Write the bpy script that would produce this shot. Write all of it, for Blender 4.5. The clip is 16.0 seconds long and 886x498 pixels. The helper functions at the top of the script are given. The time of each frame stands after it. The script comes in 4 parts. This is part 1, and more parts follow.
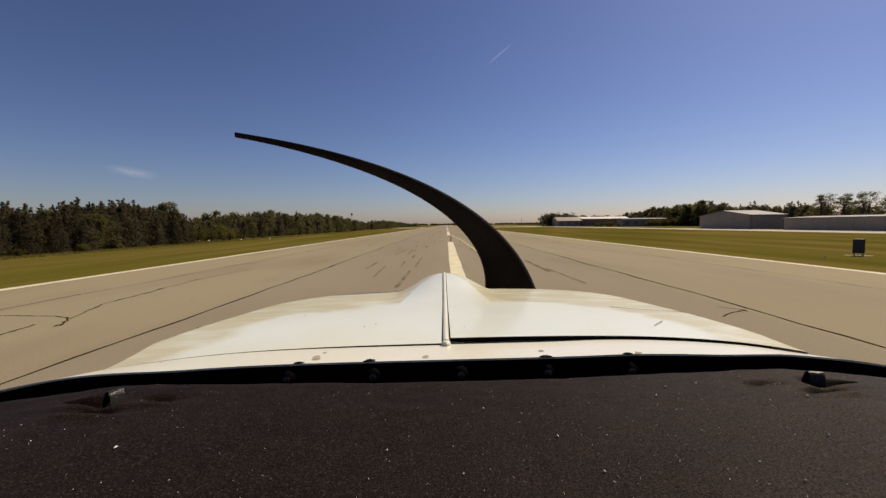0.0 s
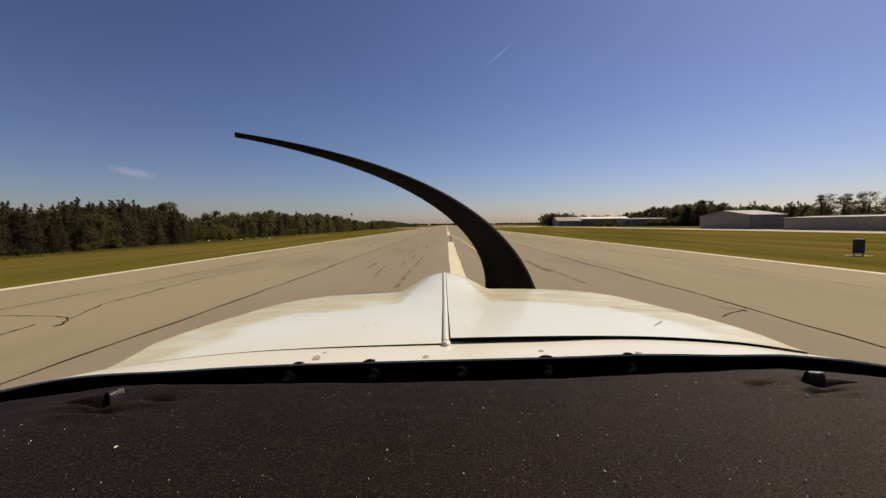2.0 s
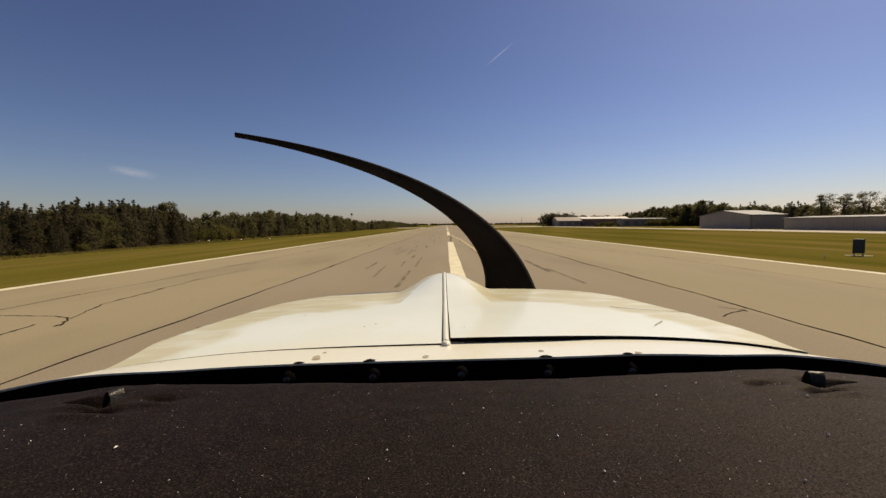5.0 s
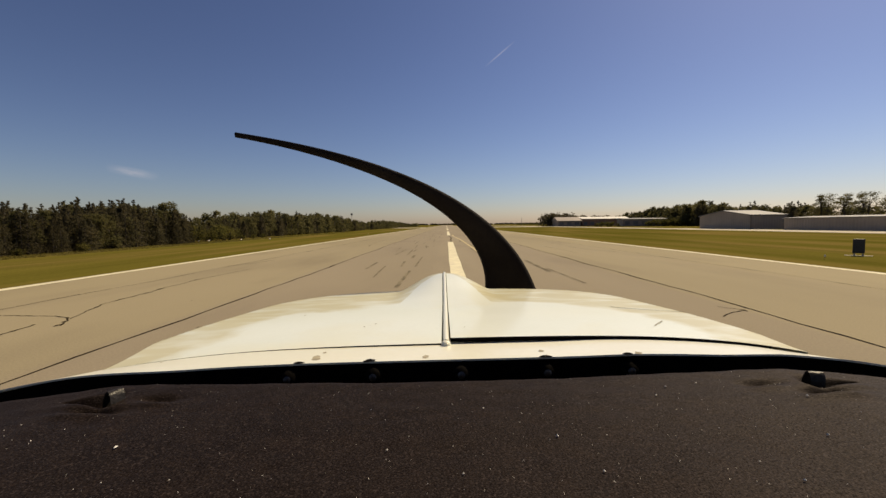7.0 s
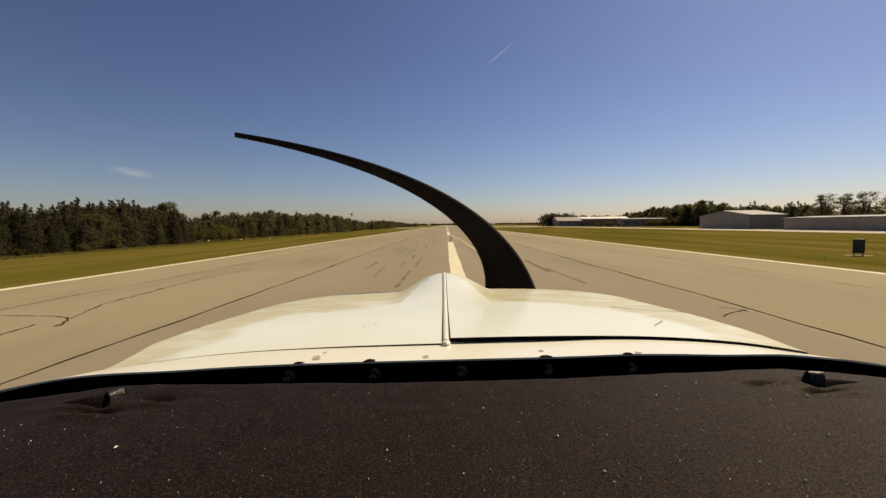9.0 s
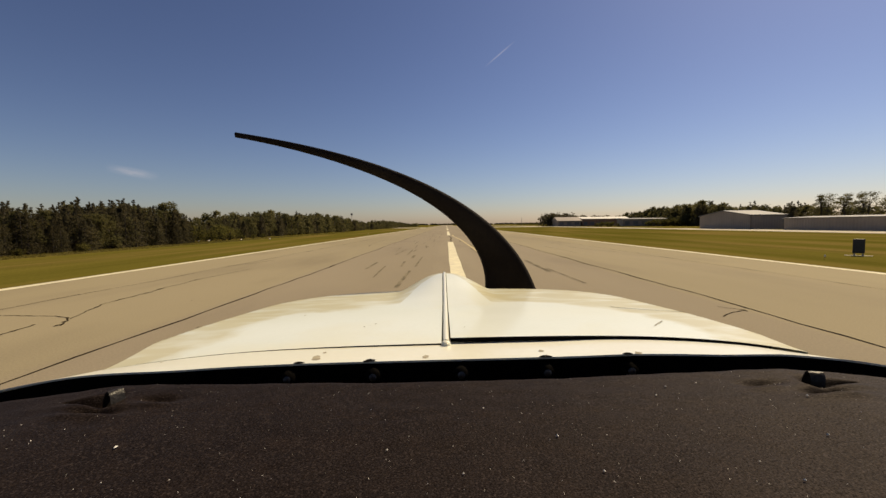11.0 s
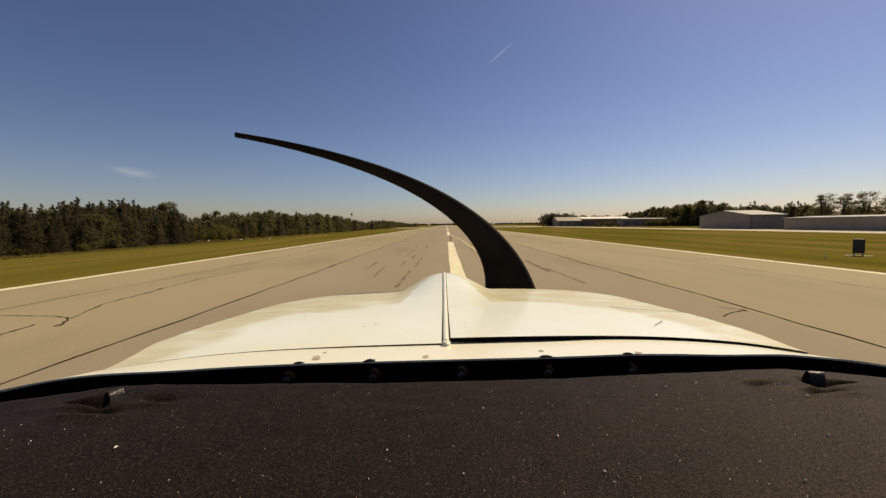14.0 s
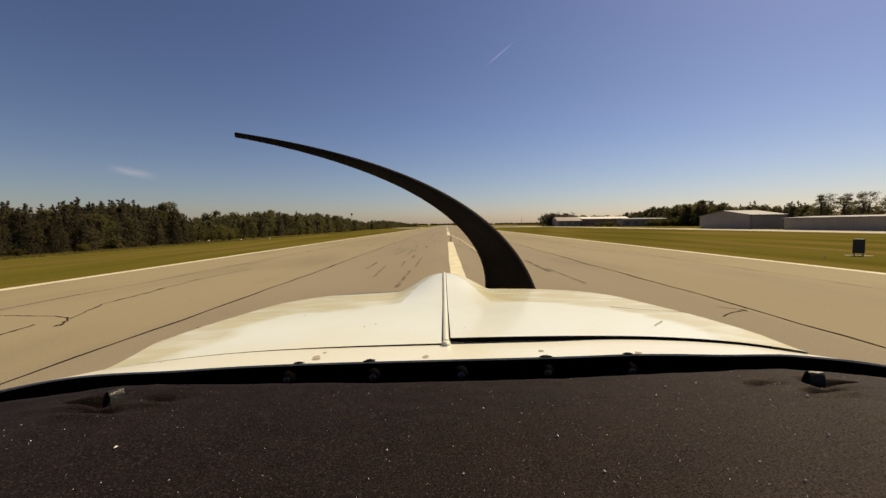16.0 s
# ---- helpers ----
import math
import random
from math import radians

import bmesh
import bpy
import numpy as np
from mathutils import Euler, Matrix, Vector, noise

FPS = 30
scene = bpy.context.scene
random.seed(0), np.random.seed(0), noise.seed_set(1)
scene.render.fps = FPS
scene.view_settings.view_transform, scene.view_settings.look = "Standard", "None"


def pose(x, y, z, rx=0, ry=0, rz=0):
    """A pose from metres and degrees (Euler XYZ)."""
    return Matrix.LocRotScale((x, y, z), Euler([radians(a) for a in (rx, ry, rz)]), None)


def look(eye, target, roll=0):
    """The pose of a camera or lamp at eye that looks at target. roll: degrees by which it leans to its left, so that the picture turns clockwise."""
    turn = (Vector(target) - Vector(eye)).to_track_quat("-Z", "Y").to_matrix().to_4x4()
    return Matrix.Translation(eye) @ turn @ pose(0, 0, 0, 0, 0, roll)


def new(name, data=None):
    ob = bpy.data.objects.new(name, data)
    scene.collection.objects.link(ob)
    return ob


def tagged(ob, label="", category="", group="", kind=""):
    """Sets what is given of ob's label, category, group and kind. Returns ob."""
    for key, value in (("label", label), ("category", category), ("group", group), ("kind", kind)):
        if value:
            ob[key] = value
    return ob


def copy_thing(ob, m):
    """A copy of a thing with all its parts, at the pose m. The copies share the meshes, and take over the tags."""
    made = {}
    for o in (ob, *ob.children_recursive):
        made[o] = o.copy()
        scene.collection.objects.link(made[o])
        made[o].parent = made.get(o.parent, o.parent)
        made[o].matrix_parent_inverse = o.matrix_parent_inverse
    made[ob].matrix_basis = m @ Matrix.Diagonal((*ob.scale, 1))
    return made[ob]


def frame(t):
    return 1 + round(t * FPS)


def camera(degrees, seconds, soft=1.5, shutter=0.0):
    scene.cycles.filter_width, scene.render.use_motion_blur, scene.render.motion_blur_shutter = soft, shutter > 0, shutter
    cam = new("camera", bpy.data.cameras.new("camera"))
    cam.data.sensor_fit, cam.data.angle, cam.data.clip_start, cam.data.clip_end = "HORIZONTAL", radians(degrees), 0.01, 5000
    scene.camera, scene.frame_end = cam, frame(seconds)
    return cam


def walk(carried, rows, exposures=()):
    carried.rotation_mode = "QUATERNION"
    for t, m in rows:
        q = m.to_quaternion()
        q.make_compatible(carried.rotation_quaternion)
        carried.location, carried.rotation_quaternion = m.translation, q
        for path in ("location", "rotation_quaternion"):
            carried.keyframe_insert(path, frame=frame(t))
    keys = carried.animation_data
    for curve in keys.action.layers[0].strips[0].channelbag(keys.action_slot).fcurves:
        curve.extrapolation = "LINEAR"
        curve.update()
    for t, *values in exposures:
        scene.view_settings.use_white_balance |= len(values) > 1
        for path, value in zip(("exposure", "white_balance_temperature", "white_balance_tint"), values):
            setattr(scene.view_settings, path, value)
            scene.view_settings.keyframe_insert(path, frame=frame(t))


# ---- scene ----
# ---- camera ----
# The clip is shot from the glareshield of an aircraft lined up on a runway. Runway axis: +Y, right: +X, pavement top: z = 0.
EYE = 1.75
FOV = 96.5
cam = camera(FOV, 16.0, soft=1.45)
VIEW = (0, 0, EYE, 90 - 3.52, 0.6, 0.49)
walk(cam, [(0.0, pose(*VIEW)), (5.0, pose(*VIEW)), (10.0, pose(*VIEW)), (16.0, pose(*VIEW))],
     exposures=[(0.0, -0.12, 6600, 22), (2.5, -0.1, 6700, 22), (5.0, -0.03, 7000, 20), (8.0, 0.02, 7250, 18), (16.0, 0.03, 7400, 18)])

# ---- world and sun ----
SUN_EL, SUN_AZ = 50.0, 51.0
world = bpy.data.worlds.new("sky")
scene.world = world
world.use_nodes = True
wn = world.node_tree.nodes
sky = wn.new("ShaderNodeTexSky")
sky.sky_type = "NISHITA"
sky.sun_disc = False
sky.sun_elevation, sky.sun_rotation = radians(SUN_EL), radians(SUN_AZ)
sky.air_density, sky.dust_density, sky.ozone_density = 1.0, 0.55, 6.5
wn["Background"].inputs[1].default_value = 0.0455
tone = wn.new("ShaderNodeMix")
tone.data_type, tone.blend_type = "RGBA", "MULTIPLY"
tone.inputs[0].default_value, tone.inputs[7].default_value = 1.0, (1.1, 0.97, 0.93, 1)
depth = wn.new("ShaderNodeGamma")
depth.inputs[1].default_value = 1.3
muted = wn.new("ShaderNodeHueSaturation")
muted.inputs["Saturation"].default_value = 0.97
world.node_tree.links.new(sky.outputs[0], depth.inputs[0])
world.node_tree.links.new(depth.outputs[0], muted.inputs["Color"])
world.node_tree.links.new(muted.outputs[0], tone.inputs[6])
world.node_tree.links.new(tone.outputs[2], wn["Background"].inputs[0])

sun_data = bpy.data.lights.new("sun", "SUN")
sun_data.energy, sun_data.angle, sun_data.color = 4.9, radians(0.53), (1.0, 0.9, 0.62)
sun = new("sun", sun_data)
sd = Vector((math.sin(radians(SUN_AZ)) * math.cos(radians(SUN_EL)), math.cos(radians(SUN_AZ)) * math.cos(radians(SUN_EL)), math.sin(radians(SUN_EL))))
sun.matrix_world = look(sd * 50, (0, 0, 0))


# ---- materials ----
def mat(name, c1, c2, scale=4.0, rough=0.8, metal=0.0, bump=0.2, fine=60.0, coat=0.0, spread=0.12, size=0.01, c3=None, scale3=0.5, stretch=(1, 1, 1), island=0.0, gain=0.0, spec=0.5):
    """Two-scale mottled surface: c1 and c2 mixed by broad noise, grain by fine noise, an optional third colour in patches."""
    m = bpy.data.materials.new(name)
    m.use_nodes = True
    nt = m.node_tree
    b = nt.nodes["Principled BSDF"]
    tc = nt.nodes.new("ShaderNodeTexCoord")
    mp = nt.nodes.new("ShaderNodeMapping")
    mp.inputs["Scale"].default_value = stretch
    nt.links.new(tc.outputs["Object"], mp.inputs[0])
    n1, n2 = nt.nodes.new("ShaderNodeTexNoise"), nt.nodes.new("ShaderNodeTexNoise")
    n1.inputs["Scale"].default_value, n1.inputs["Detail"].default_value = scale, 6
    n2.inputs["Scale"].default_value, n2.inputs["Detail"].default_value = fine, 4
    nt.links.new(mp.outputs[0], n1.inputs[0])
    nt.links.new(tc.outputs["Object"], n2.inputs[0])
    r1 = nt.nodes.new("ShaderNodeValToRGB")
    r1.color_ramp.elements[0].position, r1.color_ramp.elements[1].position = 0.36, 0.64
    r1.color_ramp.elements[0].color, r1.color_ramp.elements[1].color = (*c1, 1), (*c2, 1)
    nt.links.new(n1.outputs[0], r1.inputs[0])
    out = r1.outputs[0]
    if c3:
        n3 = nt.nodes.new("ShaderNodeTexNoise")
        n3.inputs["Scale"].default_value, n3.inputs["Detail"].default_value = scale3, 5
        nt.links.new(mp.outputs[0], n3.inputs[0])
        r3 = nt.nodes.new("ShaderNodeValToRGB")
        r3.color_ramp.elements[0].position, r3.color_ramp.elements[1].position = 0.5, 0.68
        nt.links.new(n3.outputs[0], r3.inputs[0])
        mx = nt.nodes.new("ShaderNodeMix")
        mx.data_type = "RGBA"
        nt.links.new(r3.outputs[0], mx.inputs[0])
        nt.links.new(out, mx.inputs[6])
        mx.inputs[7].default_value = (*c3, 1)
        out = mx.outputs[2]
    hs = nt.nodes.new("ShaderNodeHueSaturation")
    ma = nt.nodes.new("ShaderNodeMapRange")
    ma.inputs["To Min"].default_value, ma.inputs["To Max"].default_value = 1 - spread * 2, 1 + spread * 2
    ma.inputs["From Min"].default_value, ma.inputs["From Max"].default_value = gain, 1 - gain
    nt.links.new(n2.outputs[0], ma.inputs[0])
    b.inputs["Specular IOR Level"].default_value = spec
    val = ma.outputs[0]
    if island:
        geo, oi, ad, mi = nt.nodes.new("ShaderNodeNewGeometry"), nt.nodes.new("ShaderNodeObjectInfo"), nt.nodes.new("ShaderNodeMath"), nt.nodes.new("ShaderNodeMapRange")
        nt.links.new(geo.outputs["Random Per Island"], ad.inputs[0])
        nt.links.new(oi.outputs["Random"], ad.inputs[1])
        mi.inputs["From Max"].default_value = 2.0
        mi.inputs["To Min"].default_value, mi.inputs["To Max"].default_value = 1 - island, 1 + island
        nt.links.new(ad.outputs[0], mi.inputs[0])
        mu = nt.nodes.new("ShaderNodeMath")
        mu.operation = "MULTIPLY"
        nt.links.new(val, mu.inputs[0])
        nt.links.new(mi.outputs[0], mu.inputs[1])
        val = mu.outputs[0]
    nt.links.new(val, hs.inputs["Value"])
    nt.links.new(out, hs.inputs["Color"])
    nt.links.new(hs.outputs[0], b.inputs["Base Color"])
    b.inputs["Roughness"].default_value, b.inputs["Metallic"].default_value = rough, metal
    b.inputs["Coat Weight"].default_value, b.inputs["Coat Roughness"].default_value = coat, 0.12
    if bump:
        bp = nt.nodes.new("ShaderNodeBump")
        bp.inputs["Strength"].default_value, bp.inputs["Distance"].default_value = bump, size
        nt.links.new(n2.outputs[0], bp.inputs["Height"])
        nt.links.new(bp.outputs[0], b.inputs["Normal"])
    return m


ASPHALT = mat("aged_asphalt", (0.243, 0.208, 0.14), (0.272, 0.233, 0.16), 0.12, 0.95, spec=0.15, bump=0.35, fine=35, c3=(0.226, 0.192, 0.133), scale3=0.35, stretch=(1, 0.25, 1))


def paving_lanes(m, lanes):
    """Paving lanes laid side by side along y, each of its own age: (right-hand border in x, tint)."""
    nt = m.node_tree
    b = nt.nodes["Principled BSDF"]
    tc, sp, cr, mx = [nt.nodes.new("ShaderNode" + k) for k in ("TexCoord", "SeparateXYZ", "ValToRGB", "Mix")]
    ra = nt.nodes.new("ShaderNodeMapRange")
    ra.inputs["From Min"].default_value, ra.inputs["From Max"].default_value = -20.0, 20.0
    nt.links.new(tc.outputs["Object"], sp.inputs[0])
    nt.links.new(sp.outputs[0], ra.inputs[0])
    nt.links.new(ra.outputs[0], cr.inputs[0])
    el = cr.color_ramp.elements
    left = -20.0
    for k, (right, tint) in enumerate(lanes):
        for x in (left + 0.04, right - 0.04):
            e = el.new((x + 20) / 40)
            e.color = (*tint, 1)
        left = right
    el.remove(el[0])
    el.remove(el[len(el) - 1])
    mx.data_type, mx.blend_type = "RGBA", "MULTIPLY"
    mx.inputs[0].default_value = 1.0
    nt.links.new(b.inputs["Base Color"].links[0].from_socket, mx.inputs[6])
    nt.links.new(cr.outputs[0], mx.inputs[7])
    nt.links.new(mx.outputs[2], b.inputs["Base Color"])


paving_lanes(ASPHALT, ((-9.75, (1.1, 1.09, 1.02)), (-5.15, (1.04, 1.03, 0.98)), (-0.5, (0.99, 0.975, 1.02)), (1.4, (1.02, 1.005, 1.05)), (5.92, (0.99, 0.975, 1.02)), (10.8, (1.08, 1.07, 1.02)), (19.9, (1.14, 1.13, 1.04))))
PALE = mat("pale_concrete", (0.42, 0.37, 0.28), (0.5, 0.45, 0.34), 0.2, 0.9, fine=20)
TAR = mat("tar_seam", (0.009, 0.006, 0.004), (0.028, 0.02, 0.013), 3, 0.95, fine=30, spec=0.02)
RUBBER_MARK = mat("rubber_skid", (0.11, 0.092, 0.064), (0.235, 0.2, 0.135), 3.0, 0.92, fine=20, spread=0.3, spec=0.1, stretch=(1.5, 0.3, 1))
WHITE_LINE = mat("white_line_paint", (0.6, 0.55, 0.38), (0.7, 0.65, 0.45), 1.2, 0.85, fine=25, c3=(0.54, 0.49, 0.37), scale3=2.5)
YELLOW_LINE = mat("yellow_line_paint", (0.46, 0.37, 0.17), (0.52, 0.43, 0.22), 1.2, 0.8, fine=25, c3=(0.34, 0.29, 0.18), scale3=2.0)
GRASS = mat("dry_mown_grass", (0.083, 0.074, 0.013), (0.118, 0.1, 0.02), 0.33, 0.95, bump=0.3, fine=9, size=0.05, c3=(0.17, 0.122, 0.038), scale3=0.22, spread=0.14, stretch=(1, 0.11, 1), spec=0.0)
TUFT = mat("grass_blades", (0.17, 0.145, 0.03), (0.23, 0.19, 0.05), 0.4, 0.9, bump=0, fine=5, island=0.35)
SOIL = mat("red_soil", (0.2, 0.12, 0.07), (0.3, 0.2, 0.13), 0.3, 0.95, bump=0.6, fine=4, size=0.1)
BARK = mat("bark", (0.05, 0.04, 0.03), (0.09, 0.07, 0.055), 6, 0.9, fine=30, stretch=(1, 1, 0.2))
PINE = mat("pine_needles", (0.068, 0.062, 0.036), (0.11, 0.093, 0.05), 0.8, 0.9, bump=0, fine=6, island=0.5, spec=0.08)
LEAF = mat("broad_leaves", (0.1, 0.096, 0.04), (0.16, 0.142, 0.06), 0.7, 0.9, bump=0, fine=6, island=0.5, spec=0.08)
SHRUB = mat("shrub_leaves", (0.09, 0.088, 0.024), (0.14, 0.122, 0.038), 0.7, 0.9, bump=0, fine=6, island=0.5, spec=0.08)
STEEL = mat("grey_sheet_steel", (0.215, 0.18, 0.15), (0.25, 0.21, 0.178), 0.3, 0.5, metal=0.1, fine=8, spread=0.05)
STEEL_TRIM = mat("pale_roof_steel", (0.125, 0.125, 0.128), (0.16, 0.16, 0.162), 0.3, 0.6, fine=8, spread=0.05)
DARK_DOOR = mat("dark_steel_door", (0.1, 0.1, 0.1), (0.13, 0.13, 0.125), 0.4, 0.6, fine=8)
BRICK_RED = mat("brown_brick", (0.2, 0.11, 0.08), (0.28, 0.17, 0.12), 0.6, 0.9, fine=4)
COWL_WHITE = mat("aged_white_paint", (0.8, 0.805, 0.71), (0.84, 0.845, 0.76), 5, 0.38, bump=0.03, fine=140, coat=0.4, spread=0.02, c3=(0.78, 0.77, 0.63), scale3=3.2)
# White like the deck's, with the reflected green put into the base colour.
COWL_DOOR = mat("green_reflecting_white_paint", (0.755, 0.8, 0.725), (0.79, 0.835, 0.765), 5, 0.4, bump=0.03, fine=140, coat=0.4, spread=0.02, c3=(0.77, 0.775, 0.63), scale3=3.2)
CHIP = mat("bare_primer", (0.2, 0.18, 0.13), (0.38, 0.34, 0.25), 60, 0.8, fine=200)
# Rubber of gasket and washers; on flange and firewall it paints the gap's shade.
GAP = mat("black_rubber_and_gap_shade", (0.0022, 0.0018, 0.0016), (0.005, 0.0042, 0.0036), 20, 0.85, fine=150, spec=0.03)
FELT = mat("black_felt", (0.0046, 0.0032, 0.0027), (0.0066, 0.0046, 0.0038), 14, 0.68, bump=0.45, fine=850, size=0.001, spread=0.48, c3=(0.009, 0.006, 0.0046), scale3=60, gain=0.3, spec=0.3)


def felt_fibre_glints(m):
    """Fibres in the felt: a fine uneven gloss, and sparse paler hairs whose glint is put into the base colour."""
    nt = m.node_tree
    b = nt.nodes["Principled BSDF"]
    b.inputs["Specular Tint"].default_value = (1.0, 0.71, 0.6, 1)
    b.inputs["Sheen Weight"].default_value, b.inputs["Sheen Roughness"].default_value = 0.046, 0.4
    b.inputs["Sheen Tint"].default_value = (1.0, 0.77, 0.68, 1)
    co = [n for n in nt.nodes if n.type == "TEX_COORD"][0].outputs["Object"]

    def ramp(scale, detail, a, z, lo, hi):
        n, r = nt.nodes.new("ShaderNodeTexNoise"), nt.nodes.new("ShaderNodeMapRange")
        n.inputs["Scale"].default_value, n.inputs["Detail"].default_value = scale, detail
        for k, v in zip(("From Min", "From Max", "To Min", "To Max"), (a, z, lo, hi)):
            r.inputs[k].default_value = v
        nt.links.new(co, n.inputs[0])
        nt.links.new(n.outputs[0], r.inputs[0])
        return r.outputs[0]
    nt.links.new(ramp(900.0, 3.0, 0.33, 0.7, 0.02, 0.18), b.inputs["Specular IOR Level"])
    mx = nt.nodes.new("ShaderNodeMix")
    mx.data_type = "RGBA"
    # Sparkle painted as pale flecks in the base colour.
    nt.links.new(ramp(620.0, 2.0, 0.53, 0.72, 0.0, 0.7), mx.inputs[0])
    nt.links.new(b.inputs["Base Color"].links[0].from_socket, mx.inputs[6])
    mx.inputs[7].default_value = (0.048, 0.037, 0.034, 1)
    nt.links.new(mx.outputs[2], b.inputs["Base Color"])


felt_fibre_glints(FELT)
LINT = mat("white_lint", (0.5, 0.48, 0.45), (0.7, 0.68, 0.64), 90, 0.9, fine=300)
SCREW = mat("worn_steel_screw", (0.05, 0.046, 0.04), (0.16, 0.15, 0.13), 90, 0.5, metal=0.6, fine=500, bump=0.6, size=0.0008, spread=0.3)
BLADE = mat("matt_black_blade", (0.009, 0.0065, 0.0058), (0.015, 0.0115, 0.0102), 6, 0.75, fine=80, spec=0.08)
CABIN = mat("grey_cabin_lining", (0.16, 0.15, 0.14), (0.2, 0.19, 0.175), 6, 0.9, fine=120)
TYRE = mat("tyre_rubber", (0.02, 0.02, 0.02), (0.035, 0.033, 0.03), 8, 0.85, fine=60)
TAB = mat("glossy_black_rubber", (0.012, 0.011, 0.01), (0.022, 0.019, 0.017), 30, 0.4, fine=200, spec=0.25)
SIGN_BLACK = mat("sign_black", (0.012, 0.012, 0.012), (0.02, 0.02, 0.02), 3, 0.5, fine=40)
LAMP_WHITE = mat("weathered_white_metal", (0.6, 0.58, 0.53), (0.7, 0.68, 0.62), 3, 0.6, fine=40)
ORANGE = mat("faded_orange", (0.5, 0.2, 0.06), (0.6, 0.28, 0.1), 3, 0.6, fine=40)
LENS = mat("clear_lens", (0.75, 0.74, 0.68), (0.8, 0.79, 0.72), 5, 0.15, fine=40)

def leading_edge_stain(m, colour):
    """Yellowed, dirty paint along the cowl's rounded leading edge, with a wandering border."""
    nt = m.node_tree
    b = nt.nodes["Principled BSDF"]
    src = b.inputs["Base Color"].links[0].from_socket
    tc, sp, nz = nt.nodes.new("ShaderNodeTexCoord"), nt.nodes.new("ShaderNodeSeparateXYZ"), nt.nodes.new("ShaderNodeTexNoise")
    nt.links.new(tc.outputs["Object"], sp.inputs[0])
    nt.links.new(tc.outputs["Object"], nz.inputs[0])
    nz.inputs["Scale"].default_value, nz.inputs["Detail"].default_value = 7.0, 5

    def op(kind, a, c):
        n = nt.nodes.new("ShaderNodeMath")
        n.operation = kind
        for i, v in enumerate((a, c)):
            if isinstance(v, (int, float)):
                n.inputs[i].default_value = v
            else:
                nt.links.new(v, n.inputs[i])
        return n.outputs[0]
    px = op("POWER", op("DIVIDE", op("ABSOLUTE", sp.outputs[0], 0), 0.375), 4.0)
    py = op("POWER", op("MAXIMUM", op("DIVIDE", op("SUBTRACT", sp.outputs[1], 0.35), 0.585), 0.0), 4.0)
    crown = op("MULTIPLY", op("MAXIMUM", op("SUBTRACT", 1.0, op("POWER", op("DIVIDE", sp.outputs[0], 0.11), 2.0)), 0.0), -6.0)
    q = op("ADD", op("ADD", op("ADD", px, py), crown), op("MULTIPLY", op("SUBTRACT", nz.outputs[0], 0.5), 1.6))
    mr = nt.nodes.new("ShaderNodeMapRange")
    mr.inputs["From Min"].default_value, mr.inputs["From Max"].default_value = 0.85, 1.15
    nt.links.new(q, mr.inputs[0])
    mx = nt.nodes.new("ShaderNodeMix")
    mx.data_type = "RGBA"
    mp, st = nt.nodes.new("ShaderNodeMapping"), nt.nodes.new("ShaderNodeTexNoise")
    mp.inputs["Scale"].default_value = (1.0, 2.2, 2.2)
    st.inputs["Scale"].default_value, st.inputs["Detail"].default_value = 9.0, 5
    nt.links.new(tc.outputs["Object"], mp.inputs[0])
    nt.links.new(mp.outputs[0], st.inputs[0])
    nt.links.new(op("MULTIPLY", mr.outputs[0], op("MINIMUM", op("MAXIMUM", op("SUBTRACT", op("MULTIPLY", st.outputs[0], 3.2), 0.75), 0.25), 0.95)), mx.inputs[0])
    nt.links.new(src, mx.inputs[6])
    mx.inputs[7].default_value = (*colour, 1)
    nt.links.new(mx.outputs[2], b.inputs["Base Color"])


leading_edge_stain(COWL_DOOR, (0.6, 0.55, 0.33))
for leafy in (PINE, LEAF, SHRUB, TUFT):
    nt = leafy.node_tree
    bs, mo = nt.nodes["Principled BSDF"], nt.nodes["Material Output"]
    tr, mix = nt.nodes.new("ShaderNodeBsdfTranslucent"), nt.nodes.new("ShaderNodeMixShader")
    nt.links.new(bs.inputs["Base Color"].links[0].from_socket, tr.inputs[0])
    mix.inputs[0].default_value = 0.55 if leafy is TUFT else 0.5
    nt.links.new(bs.outputs[0], mix.inputs[1])
    nt.links.new(tr.outputs[0], mix.inputs[2])
    nt.links.new(mix.outputs[0], mo.inputs[0])


# ---- mesh helpers ----
def link(name, me, material, parent=None, label="", smooth=False):
    me.materials.append(material)
    if smooth:
        me.polygons.foreach_set("use_smooth", [True] * len(me.polygons))
    ob = new(name, me)
    ob.parent = parent
    return tagged(ob, label) if label else ob


def part(name, bm, material, parent=None, label="", smooth=False):
    me = bpy.data.meshes.new(name)
    bmesh.ops.recalc_face_normals(bm, faces=bm.faces[:])
    bm.to_mesh(me)
    bm.free()
    return link(name, me, material, parent, label, smooth)


def pydata(name, verts, faces, material, parent=None, label="", smooth=False):
    me = bpy.data.meshes.new(name)
    me.from_pydata([tuple(v) for v in verts], [], [tuple(f) for f in faces])
    me.update()
    return link(name, me, material, parent, label, smooth)


def box_bm(x0, x1, y0, y1, z0, z1, bevel=0.0, bm=None):
    bm = bm or bmesh.new()
    r = bmesh.ops.create_cube(bm, size=1.0)
    bmesh.ops.transform(bm, matrix=Matrix.Translation(((x0 + x1) / 2, (y0 + y1) / 2, (z0 + z1) / 2)) @ Matrix.Diagonal((x1 - x0, y1 - y0, z1 - z0, 1)), verts=r["verts"])
    if bevel:
        es = list({e for v in r["verts"] for e in v.link_edges})
        bmesh.ops.bevel(bm, geom=es, offset=bevel, segments=2, affect="EDGES", profile=0.5)
    return bm


